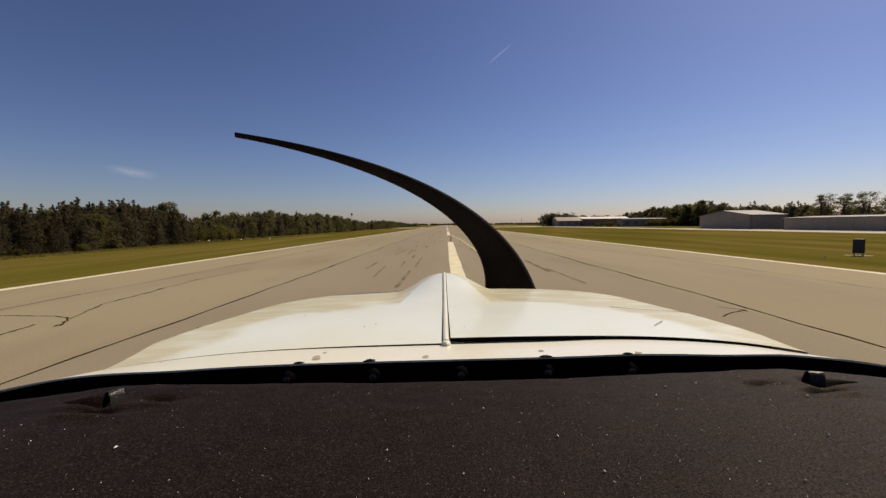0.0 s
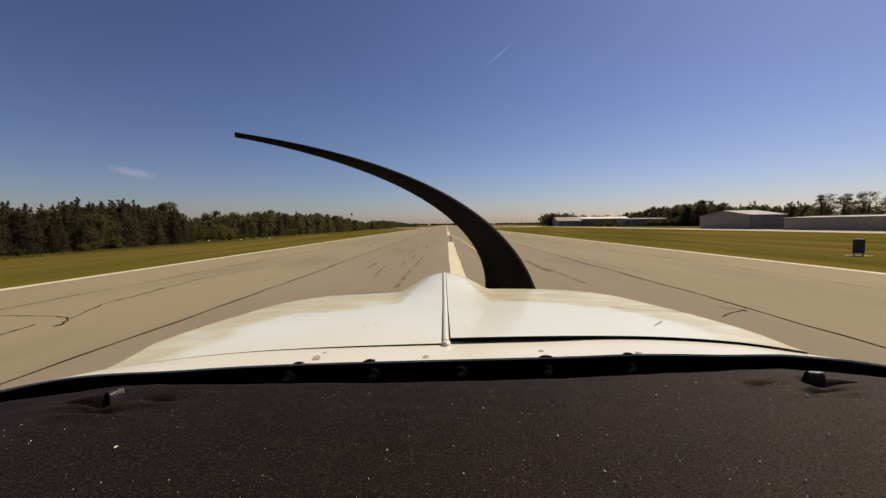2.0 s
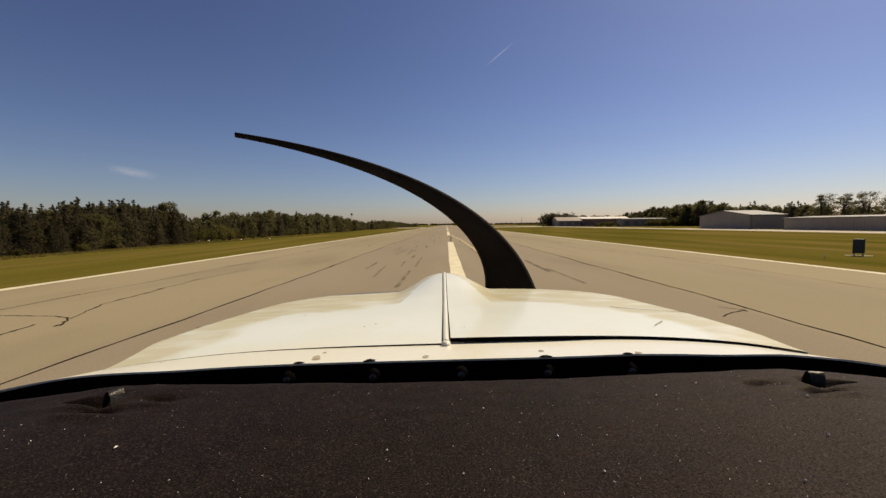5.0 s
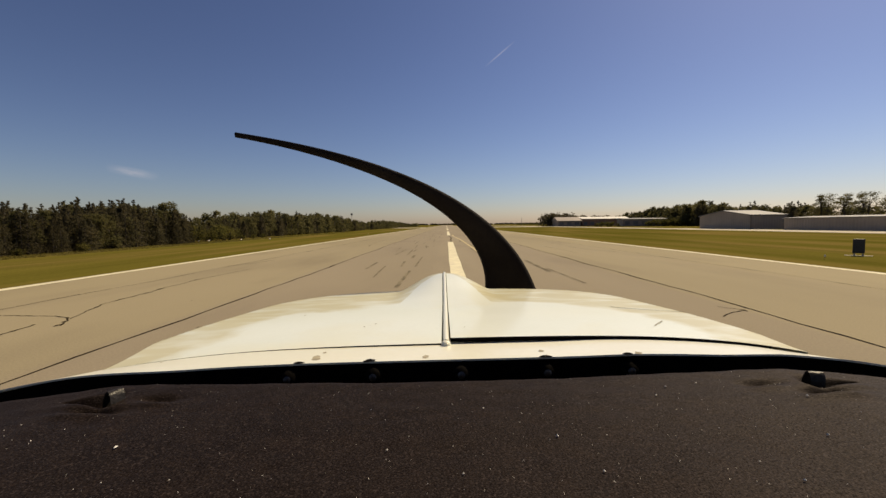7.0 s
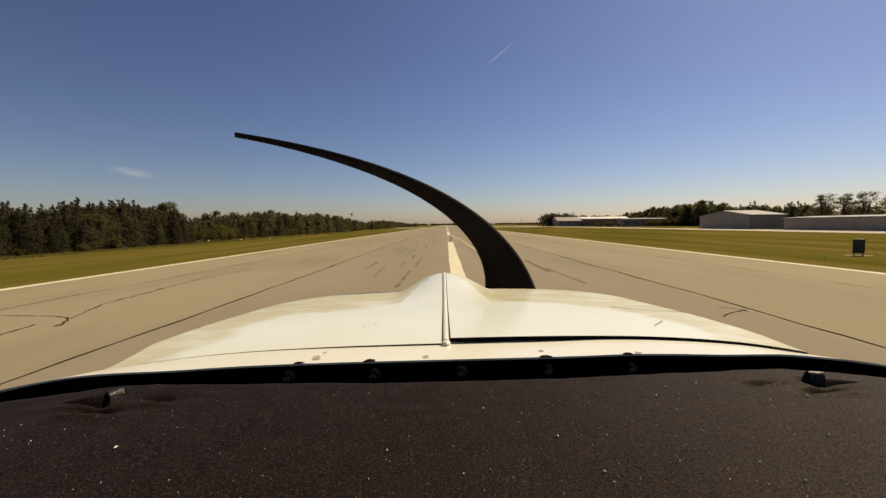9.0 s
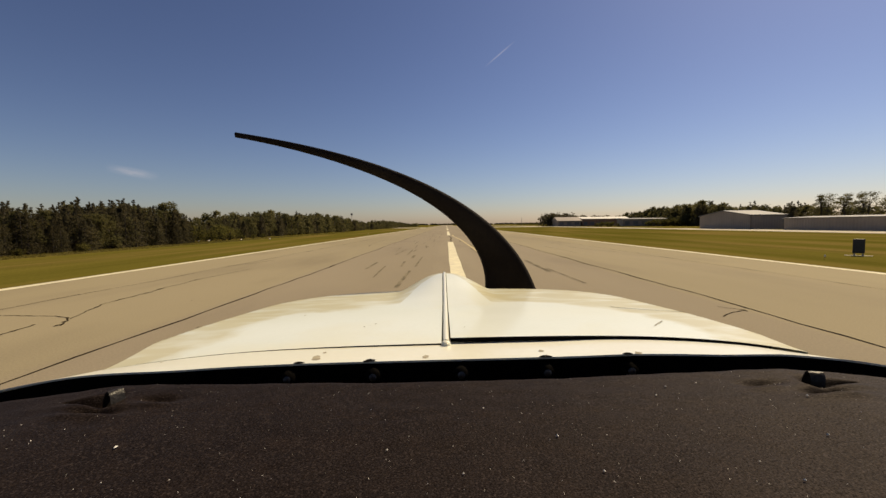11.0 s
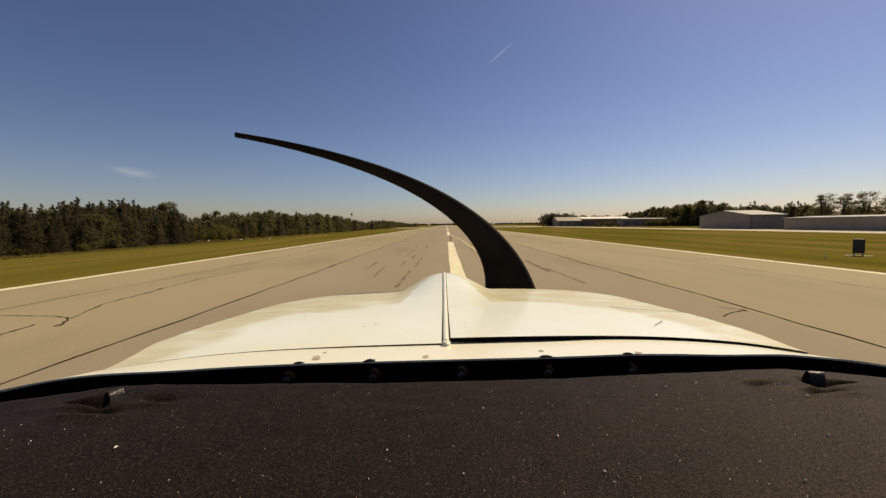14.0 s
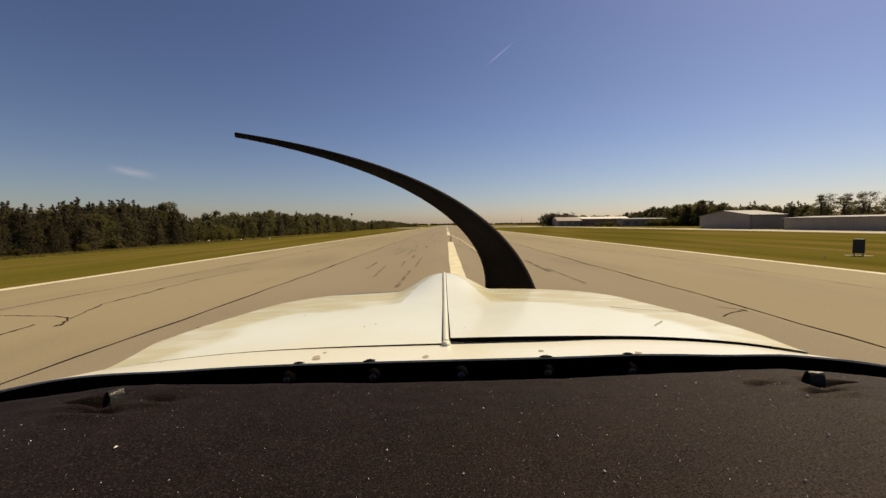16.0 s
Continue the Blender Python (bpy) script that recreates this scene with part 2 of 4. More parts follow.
def tube_bm(a, b, r0, r1, n=10, bm=None):
    bm = bm or bmesh.new()
    a, b = Vector(a), Vector(b)
    d = b - a
    r = bmesh.ops.create_cone(bm, cap_ends=True, segments=n, radius1=r0, radius2=r1, depth=d.length)
    bmesh.ops.transform(bm, matrix=Matrix.Translation((a + b) / 2) @ d.to_track_quat("Z", "Y").to_matrix().to_4x4(), verts=r["verts"])
    return bm


def empty(name, m, label, category, group="", kind=""):
    ob = new(name)
    ob.empty_display_size = 0.2
    ob.matrix_world = m
    return tagged(ob, label, category, group, kind)


def grid_mesh(name, fn, us, vs, material, parent=None, label="", smooth=True, thick=0.0):
    """A sheet fn(u, v) over the lists us and vs; thick: pushed down to a closed slab."""
    verts = [fn(u, v) for u in us for v in vs]
    n, k = len(us), len(vs)
    faces = [(i * k + j, (i + 1) * k + j, (i + 1) * k + j + 1, i * k + j + 1) for i in range(n - 1) for j in range(k - 1)]
    if thick:
        m = len(verts)
        verts += [(x, y, z - thick) for x, y, z in verts]
        faces += [tuple(m + q for q in reversed(f)) for f in faces]
        rim = [i * k for i in range(n)] + [(n - 1) * k + j for j in range(1, k)] + [i * k + k - 1 for i in range(n - 2, -1, -1)] + [j for j in range(k - 2, 0, -1)]
        for a, b in zip(rim, rim[1:] + rim[:1]):
            faces.append((b, a, a + m, b + m))
    me = bpy.data.meshes.new(name)
    me.from_pydata([tuple(v) for v in verts], [], faces)
    bm = bmesh.new()
    bm.from_mesh(me)
    bmesh.ops.recalc_face_normals(bm, faces=bm.faces[:])
    bm.to_mesh(me)
    bm.free()
    ob = link(name, me, material, parent, label, smooth)
    if smooth:
        me.set_sharp_from_angle(angle=radians(40))
    return ob


def lin(a, b, n):
    return [a + (b - a) * i / (n - 1) for i in range(n)]


def smoothstep(a, b, x):
    t = min(1.0, max(0.0, (x - a) / (b - a)))
    return t * t * (3 - 2 * t)


# ---- ground, runway, taxiway ----
gx = [-4500, -2000, -800, -300, -120, -60, -30, -15, 0, 15, 30, 60, 120, 300, 800, 2000, 4500]
gy = [-2500, -800, -300, -100, -40, 0, 30, 60, 100, 200, 400, 800, 1600, 3000, 4600]
ground = grid_mesh("ground", lambda x, y: (x, y, -0.05), gx, gy, GRASS, smooth=False)
tagged(ground, "dry yellowish green mown airfield grass", "grass", kind="structure")

L_EDGE, R_EDGE, AXIS = -12.8, 14.2, 0.38
runway = part("runway", box_bm(L_EDGE - 0.35, R_EDGE + 0.35, -140, 1500, -0.4, 0.0), ASPHALT)
tagged(runway, "sun-bleached beige grey asphalt runway with tarred seams", "runway", kind="structure")
apron = part("apron", box_bm(R_EDGE + 0.35, 70, -96, -70, -0.4, -0.004), ASPHALT)
tagged(apron, "beige asphalt taxiway joining the runway", "taxiway", kind="structure")
taxiway = part("taxiway", box_bm(58, 66, 10, 900, -0.3, -0.02), PALE)
tagged(taxiway, "pale concrete parallel taxiway beyond the grass", "taxiway", kind="structure")
crossing = part("taxiway_crossing", box_bm(-44, L_EDGE - 0.36, 225, 262, -0.3, -0.01), PALE)
tagged(crossing, "pale concrete stub taxiway beside the runway", "taxiway", kind="structure")
crossing = part("taxiway_crossing", box_bm(R_EDGE + 0.36, 57.9, 225, 262, -0.3, -0.01), PALE)
tagged(crossing, "pale concrete stub taxiway beside the runway", "taxiway", kind="structure")


def stripe(name, x0, x1, y0, y1, material, label, z=0.004, wear=0.015, step=1.5, lean=0.0):
    """A painted bar with slightly ragged edges, 4 mm above the pavement."""
    n = max(2, int((y1 - y0) / step) + 1)
    rnd = random.Random(int(x0 * 100 + y0 * 7))
    verts, faces = [], []
    for i, y in enumerate(lin(y0, y1, n)):
        dx = lean * (y - y0)
        verts += [(x0 + dx + rnd.uniform(-wear, wear), y, z), (x1 + dx + rnd.uniform(-wear, wear), y, z)]
        if i:
            k = 2 * i
            faces.append((k - 2, k - 1, k + 1, k))
    return pydata(name, verts, faces, material, runway, label)


def crack(points, width, label="", name="tar_seam", wig=0.05, step=0.8, z=0.006, material=None, seed=1):
    """A tarred joint or crack that wanders round a polyline."""
    rnd = random.Random(seed)
    verts, faces = [], []
    drift = 0.0
    for (ax, ay), (bx, by) in zip(points, points[1:]):
        n = max(2, int(math.hypot(bx - ax, by - ay) / step))
        nx, ny = -(by - ay), bx - ax
        ln = math.hypot(nx, ny)
        nx, ny = nx / ln, ny / ln
        for i in range(n + 1):
            f = i / n
            drift = drift * 0.8 + rnd.uniform(-wig, wig)
            w = width * (rnd.uniform(0.9, 1.1) if material else rnd.uniform(0.5, 1.2) if rnd.random() < 0.9 else rnd.uniform(1.3, 2.4)) / 2
            px, py = ax + (bx - ax) * f + nx * drift, ay + (by - ay) * f + ny * drift
            verts += [(px - nx * w, py - ny * w, z), (px + nx * w, py + ny * w, z)]
    faces = [(2 * i, 2 * i + 2, 2 * i + 3, 2 * i + 1) for i in range(len(verts) // 2 - 1)]
    return pydata(name, verts, faces, material or TAR, runway, label)


stripe("edge_line", L_EDGE - 0.25, L_EDGE + 0.12, -140, 1500, WHITE_LINE, "faded white runway edge line", step=3)
stripe("edge_line", R_EDGE - 0.12, R_EDGE + 0.25, -140, 1500, WHITE_LINE, "faded white runway edge line", step=3)
for k in range(-2, 14):
    y0 = 3.4 + 61.0 * k
    stripe("centre_line", AXIS - 0.26, AXIS + 0.26, y0, y0 + 36.6, WHITE_LINE, "worn white centre line bar")
# yellow lead-in line, running beside the axis and curving off
ypts = [(2.35, -60), (2.2, -20), (2.1, 10), (1.95, 30), (1.6, 46), (1.05, 58), (0.95, 66)]
crack(ypts, 0.17, "faded yellow taxi lead-in line", "yellow_line", wig=0.008, z=0.0075, material=YELLOW_LINE, seed=3)
ypts = [(2.2, -20), (2.5, -25), (4.2, -30), (9, -35), (R_EDGE + 0.3, -38.5)]
crack(ypts, 0.17, "faded yellow taxi line curving off", "yellow_line", wig=0.008, z=0.0078, material=YELLOW_LINE, seed=6)
# displaced arrow far back along the axis
stripe("threshold_bar", L_EDGE + 0.6, R_EDGE - 0.6, -118, -115, WHITE_LINE, "white painted threshold bar", step=1)
stripe("arrow_shaft", -6.6, -5.8, -100, -66, WHITE_LINE, "white painted arrow shaft")
pydata("arrow_head", [(-8.2, -66, 0.004), (-4.2, -66, 0.004), (-4.2, -63.5, 0.004), (-6.2, -57, 0.004), (-8.2, -63.5, 0.004)], [(0, 1, 2, 3, 4)], WHITE_LINE, runway, "white painted arrow head")
crack([(R_EDGE + 5, -92), (9, -88), (0, -86), (-10, -88)], 0.3, "yellow painted holding line", "yellow_line", wig=0.01, z=0.0085, material=YELLOW_LINE, seed=4)

LANES = (-9.75, -5.15, 5.92, 10.8)
for k, x in enumerate(LANES):
    crack([(x, -140), (x + 0.15, 60), (x, 300), (x, 900)], 0.046 if abs(x) < 8 else 0.026, "", wig=0.045, step=0.7, seed=10 + k)
crack([(AXIS + 0.05, 40.2), (AXIS + 0.2, 52), (AXIS, 64)], 0.1, wig=0.04, seed=21)
CRACKS = [[(-9.6, 7.9), (-8.6, 7.8), (-7.83, 7.76), (-7.45, 7.55), (-7.24, 7.36), (-7.0, 6.98)],
          [(-7.35, 7.5), (-7.6, 8.2), (-7.9, 8.9), (-8.06, 10.46), (-8.19, 11.12), (-8.3, 12.4), (-8.36, 13.0), (-8.28, 14.6), (-8.1, 16.2)],
          [(-7.4, 6.3), (-7.47, 6.6), (-7.57, 7.08)], [(5.88, 7.75), (5.5, 7.61), (5.07, 7.29)], [(5.9, 7.8), (5.6, 8.15)], [(7.58, 30.8), (7.66, 27), (7.76, 23.4)],
          [(-6.5, 33), (-7.2, 38), (-7.0, 47)], [(9.5, 36), (9.2, 28), (10.2, 24)], [(-9.9, 17.5), (-9.2, 18.6), (-8.9, 20.4)]]
for k, c in enumerate(CRACKS):
    crack(c, 0.026, "", "crack", wig=0.03, step=0.13, seed=30 + k)
for x, y, r in ((-8.07, 10.46, 0.07), (-8.19, 11.12, 0.1), (-8.36, 13.0, 0.09), (-7.05, 7.02, 0.07), (-7.2, 7.3, 0.06), (5.85, 7.73, 0.05), (-4.36, 6.78, 0.03), (-6.1, 9.3, 0.025)):
    rnd = random.Random(int(y * 100))
    ring = [(x + 0.5 * r * rnd.uniform(0.5, 1.2) * math.cos(a), y + 1.6 * r * rnd.uniform(0.4, 1.0) * math.sin(a), 0.0075) for a in lin(0, 5.7, 12)]
    pydata("pothole", ring, [tuple(range(12))], TAR, runway, "small spalled hole in the asphalt")
rs = random.Random(5)
for k in range(80):
    side = rs.choice((-1, -1, 1))
    x = AXIS + side * rs.uniform(0.9, 3.9)
    y = 11 + 90 * rs.random() ** 1.5
    ln, w = rs.uniform(0.8, 5.0), rs.uniform(0.05, 0.16)
    stripe("skid_mark", x - w / 2, x + w / 2, y, y + ln, RUBBER_MARK, "", z=0.005 + 0.0004 * (k % 9), wear=0.016, step=0.3, lean=rs.uniform(-0.05, 0.03))

# ---- trees ----
def cards(rnd, centres, radii, n, size, flat=1.0, up=0.0, slim=0.45):
    """Leaf sprays: small tilted kites scattered through lumps."""
    verts, faces = [], []
    for _ in range(n):
        i = rnd.randrange(len(centres))
        c, r = centres[i], radii[i]
        d = Vector((rnd.gauss(0, 1), rnd.gauss(0, 1), rnd.gauss(0, 1))).normalized() * (rnd.random() ** 0.4)
        p = Vector(c) + Vector((d.x * r, d.y * r, d.z * r * flat))
        a = Vector((rnd.gauss(0, 1), rnd.gauss(0, 1), rnd.gauss(0, 0.6) + up)).normalized()
        b = a.cross(Vector((rnd.gauss(0, 1), rnd.gauss(0, 1), rnd.gauss(0, 1)))).normalized()
        s = size * rnd.uniform(0.6, 1.4)
        k = len(verts)
        verts += [p - a * s, p + b * s * slim, p + a * s, p - b * s * slim + a * s * 0.15]
        faces.append((k, k + 1, k + 2, k + 3))
    return verts, faces


def make_tree(kind, height, seed, fine=1.0):
    """fine: share of the full leaf count; fewer, larger leaves for far trees."""
    rnd = random.Random(seed)
    t = new("tree")
    trunk = bmesh.new()
    centres, radii = [], []
    grow = fine ** -0.5
    if kind == "pine":
        tops = [(0.0, 0.0, 1.0)] + [(rnd.uniform(-0.9, 0.9), rnd.uniform(-0.9, 0.9), rnd.uniform(0.7, 0.97)) for _ in range(6)]
        for tx, ty, th in tops:
            h = height * th
            tube_bm((tx, ty, -0.1), (tx + rnd.uniform(-0.1, 0.1), ty, h * 0.98), 0.012 * h, 0.006, 7, trunk)
            for i in range(22):
                f = 0.05 + 0.95 * i / 21
                w = (1 - f) ** 0.8 * height * rnd.uniform(0.13, 0.27) + 0.03
                for j in range(3):
                    an = rnd.uniform(0, 6.28)
                    c = (tx + math.cos(an) * w * 0.75, ty + math.sin(an) * w * 0.75, f * h + rnd.uniform(-0.08, 0.12))
                    centres.append(c)
                    radii.append(0.07 + w * 0.45)
                    if i % 5 == 0 and fine > 0.5:
                        tube_bm((tx, ty, c[2] - 0.15), c, 0.018, 0.005, 5, trunk)
        v, f = cards(rnd, centres, radii, int(5600 * fine), 0.09 * grow, 0.6, up=0.7, slim=0.34)
        m = PINE
    elif kind == "leafy":
        tube_bm((0, 0, -0.1), (0.1, 0, height * 0.6), 0.02 * height, 0.01 * height, 8, trunk)
        for i in range(46):
            an, f = rnd.uniform(0, 6.28), rnd.uniform(0.06, 0.96)
            w = height * 0.34 * math.sin(math.pi * min(1, 0.25 + f * 0.7)) * rnd.uniform(0.3, 1.0)
            c = (math.cos(an) * w, math.sin(an) * w, f * height)
            centres.append(c)
            radii.append(height * rnd.uniform(0.06, 0.13))
            if i % 3 == 0 and fine > 0.5:
                tube_bm((0.03, 0, min(c[2], height * 0.55) * 0.75), c, 0.007 * height, 0.008, 5, trunk)
        v, f = cards(rnd, centres, radii, int(3600 * fine), 0.095 * grow, 0.9)
        m = LEAF
    elif kind == "airy":
        tube_bm((0, 0, -0.1), (0.05, 0, height * 0.7), 0.016 * height, 0.006 * height, 8, trunk)
        for i in range(40):
            an, f = rnd.uniform(0, 6.28), rnd.uniform(0.3, 1.0)
            w = height * 0.3 * math.sin(math.pi * min(1, f * 0.85)) * rnd.uniform(0.3, 1.1)
            c = (math.cos(an) * w, math.sin(an) * w, f * height)
            centres.append(c)
            radii.append(height * rnd.uniform(0.05, 0.1))
            tube_bm((0.03, 0, f * height * 0.6), c, 0.006 * height, 0.006, 5, trunk)
        v, f = cards(rnd, centres, radii, 1500, 0.15, 0.8)
        m = LEAF
    else:
        for i in range(14):
            an, rr = rnd.uniform(0, 6.28), rnd.uniform(0, 0.5) * height
            c = (math.cos(an) * rr, math.sin(an) * rr, rnd.uniform(0.2, 0.75) * height)
            centres.append(c)
            radii.append(height * rnd.uniform(0.18, 0.3))
            tube_bm((0, 0, -0.05), c, 0.02, 0.006, 5, trunk)
        v, f = cards(rnd, centres, radii, 1200, 0.09, 0.9)
        m = SHRUB
    part("trunk", trunk, BARK, t, smooth=True)
    pydata("crown", v, f, m, t)
    return t


NAMES = {"pine": ("pine_tree", "young dark green pine tree at the wood's edge", "tree"), "leafy": ("leafy_tree", "full leafy green tree at the wood's edge", "tree"),
         "airy": ("sparse_tree", "tall sparse leafy tree behind the hangars", "tree"), "shrub": ("shrub", "low yellowish green shrub beside the grass", "bush")}
protos = {}
for kind, hs in (("pine", (4.7, 5.0, 4.5, 4.8)), ("leafy", (4.5, 4.7, 4.3)), ("airy", (9.0, 8.2)), ("shrub", (1.6, 2.1))):
    protos[kind] = [make_tree(kind, h, 7 * i + len(kind)) for i, h in enumerate(hs)]
    if kind in ("pine", "leafy"):
        protos[kind + "_far"] = [make_tree(kind, h, 100 + 7 * i + len(kind), 0.22) for i, h in enumerate(hs)]
used = set()


def plant(kind, x, y, s=1.0, group="trees along the runway", far=False, rnd=random.Random(77)):
    ob = rnd.choice(protos[kind + "_far" if far else kind])
    m = Matrix.Translation((x, y, -0.06)) @ Matrix.Rotation(rnd.uniform(0, 6.28), 4, "Z")
    if ob in used:
        ob = copy_thing(ob, m)
    else:
        used.add(ob)
        ob.matrix_world = m
    q = s * rnd.uniform(0.93, 1.07)
    ob.scale = (q * rnd.uniform(0.95, 1.2), q * rnd.uniform(0.95, 1.2), q)
    name, label, cat = NAMES[kind]
    ob.name = name
    return tagged(ob, label, cat, group)


def wood_belt(name, trees, label):
    """Many far trees that nobody could count, joined into one mesh."""
    rnd = random.Random(len(trees))
    verts, faces, mats = [], [], []
    for kind, x, y, s in trees:
        src = rnd.choice(protos[kind + "_far"])
        turn = Matrix.Translation((x, y, -0.06)) @ Matrix.Rotation(rnd.uniform(0, 6.28), 4, "Z") @ Matrix.Diagonal((s * rnd.uniform(0.95, 1.2), s * rnd.uniform(0.95, 1.2), s * rnd.uniform(0.93, 1.07), 1))
        for child in src.children:
            me = child.data
            k = len(verts)
            verts += [turn @ v.co for v in me.vertices]
            faces += [tuple(k + i for i in p.vertices) for p in me.polygons]
            mats += [2 if child.name.startswith("trunk") else (0 if kind == "pine" else 1)] * len(me.polygons)
    ob = pydata(name, verts, faces, PINE)
    ob.data.materials.append(LEAF)
    ob.data.materials.append(BARK)
    ob.data.polygons.foreach_set("material_index", mats)
    return tagged(ob, label, "woods", kind="stuff")


rt = random.Random(11)
TREE_X = -30.2
# heights along the wood's edge: a wall of young pines, a gap, then mixed lower woods
WALL = ((-70, 15, 24, 27, 30, 33, 36, 40, 43.5), (3.8, 3.6, 3.4, 3.3, 3.4, 3.7, 4.05, 4.15, 4.25))
WOOD = ((46, 52, 57, 63, 70, 77, 97, 115, 135, 147, 190, 215, 240, 300, 345), (1.7, 2.1, 3.1, 3.8, 4.3, 4.6, 4.2, 5.1, 4.5, 3.3, 3.2, 4.1, 4.4, 3.8, 3.2))
for row in range(5):
    y = -70.0
    while y < 43.6 + 0.5 * row:
        tall = np.interp(y, *WALL) / 4.75 * (0.86, 0.93, 1.0, 1.04, 1.06)[row] * rt.uniform(0.9, 1.08)
        near = 20 < y and row < 4
        leafy = rt.random() < (0.22 if 15 < y < 41 else 0.6)
        plant("leafy" if leafy else "pine", TREE_X + 1.9 - 0.045 * max(0, y - 20) - 1.35 * row + rt.uniform(-0.5, 0.5), y, float(tall), far=not near)
        y += rt.uniform(0.85, 1.5) * (1.0 if y > 18 else 3.6)
plant("leafy", TREE_X - 0.1, 43.4, 1.03)
plant("leafy", TREE_X - 1.5, 44.6, 0.95)
belt, belt_back = [], []
for row in range(4):
    y = 46.0
    while y < 345:
        h = float(np.interp(y, *WOOD)) / 4.5
        kind, x, s = "leafy" if rt.random() < 0.8 else "pine", TREE_X - 1.6 - 2.2 * row + rt.uniform(-0.8, 0.8), h * (0.86 + 0.06 * row) * rt.uniform(0.9, 1.08)
        if y < 130 and row < 3:
            plant(kind, x, y, s, far=y > 80)
        else:
            belt.append((kind, x, y, s))
        y += rt.uniform(1.5, 2.5) * (1 if y < 150 else 1.8)
for k in range(60):
    y = -60 + 2.1 * k + rt.uniform(-1, 1)
    if rt.random() < (0.97 if 43 < y < 64 or y < 12 else 0.3):
        plant("shrub", TREE_X + (0.4 if y > 43 else 2.6 - 0.045 * max(0, y - 20)) + rt.uniform(-0.5, 0.6), y, rt.uniform(0.9, 1.4) if 43 < y < 56 else rt.uniform(0.35, 0.6), "shrubs at the wood's edge")

# woods on the far side, behind the hangars
BACK = ((0, 0.12, 0.25, 0.33, 0.39, 0.5, 0.62, 0.75, 0.9, 1.0), (6.6, 7.0, 8.0, 8.4, 10.3, 9.8, 9.9, 9.0, 8.4, 8.0))
for k in range(150):
    f = (k + rt.uniform(-0.5, 0.5)) / 150
    kind, x, y, s = "leafy" if rt.random() < 0.7 else "pine", 103 + 20 * f + rt.uniform(-2, 7), 112 + 158 * f + rt.uniform(-2, 2), float(np.interp(f, *BACK)) / 4.6 * rt.uniform(0.86, 1.06)
    if k % 3:
        belt_back.append((kind, x, y, s))
    else:
        plant(kind, x, y, s, "trees behind the hangars", far=True)
wood_belt("far_woods", belt, "distant mixed green woods along the runway")
wood_belt("far_woods", belt_back, "mixed green woods behind the hangars")
for k in range(16):
    plant("leafy", 106 + rt.uniform(-2, 3), 78 + 2.2 * k, 1.15 + rt.uniform(-0.1, 0.1), "trees behind the hangars", far=True)
for x, y in ((97, 92), (99, 95), (98, 98.5), (100, 101), (97.5, 104), (99, 88.5), (98, 85), (101, 106)):
    plant("airy", x, y, 0.94, "trees behind the hangars")
plant("leafy", 100.5, 89.5, 1.8, "trees behind the hangars")
plant("pine", 95, 110, 1.5, "trees behind the hangars")
plant("pine", 96.5, 112, 1.35, "trees behind the hangars")


def far_woods(name, x0, x1, y0, y1, n, hmin, hmax, size, label, seed, material):
    rnd = random.Random(seed)
    verts, faces = [], []
    for i in range(n):
        f = rnd.random()
        cx, cy = x0 + (x1 - x0) * f + rnd.uniform(-3, 3), y0 + (y1 - y0) * f + rnd.uniform(-5, 5)
        h = rnd.uniform(hmin, hmax)
        v, q = cards(rnd, [(cx, cy, h * z) for z in (0.2, 0.45, 0.7)], [h * 0.5, h * 0.42, h * 0.3], 60, size, 0.8)
        k = len(verts)
        verts += v
        faces += [tuple(k + a for a in b) for b in q]
    return tagged(pydata(name, verts, faces, material), label, "woods", kind="stuff")


far_woods("distant_woods", 62, 84, 256, 262, 60, 7.4, 9.4, 0.8, "dark green trees beside the distant white building", 41, PINE)
far_woods("distant_woods", 84, 126, 262, 272, 70, 6.0, 7.8, 0.8, "dark green trees behind the distant white building", 46, PINE)
far_woods("distant_woods", 112, 135, 262, 250, 50, 5, 8, 1.0, "dark green woods beyond the taxiway", 42, LEAF)
far_woods("horizon_woods", -420, 700, 1900, 1850, 500, 4, 8, 3.0, "hazy low woods along the horizon", 43, PINE)
far_woods("horizon_woods", -52, -33, 700, 405, 120, 2.2, 3.6, 1.0, "distant low woods along the runway", 44, LEAF)
far_woods("horizon_woods", 160, 420, 900, 800, 200, 2.5, 4.2, 1.6, "distant low woods beyond the airfield", 45, LEAF)

# rough grass tufts along both verges
def tufts(name, x0, x1, y0, y1, n, hmin, hmax, seed, label):
    rnd = random.Random(seed)
    verts, faces = [], []
    for _ in range(n):
        x, y = rnd.uniform(x0, x1), y0 + (y1 - y0) * rnd.random() ** 1.6
        for _ in range(4):
            an, h, w = rnd.uniform(0, 6.28), rnd.uniform(hmin, hmax), rnd.uniform(0.012, 0.03)
            ex, ey = rnd.uniform(-0.4, 0.4) * h, rnd.uniform(-0.4, 0.4) * h
            px, py = x + rnd.uniform(-0.15, 0.15), y + rnd.uniform(-0.15, 0.15)
            k = len(verts)
            verts += [(px - w * math.cos(an), py - w * math.sin(an), -0.06), (px + w * math.cos(an), py + w * math.sin(an), -0.06), (px + ex, py + ey, h - 0.05)]
            faces.append((k, k + 1, k + 2))
    return tagged(pydata(name, verts, faces, TUFT), label, "grass", kind="stuff")


tufts("tall_grass", L_EDGE - 16.5, L_EDGE - 13.2, 0, 110, 20000, 0.03, 0.13, 53, "tall pale seeding grass below the trees")

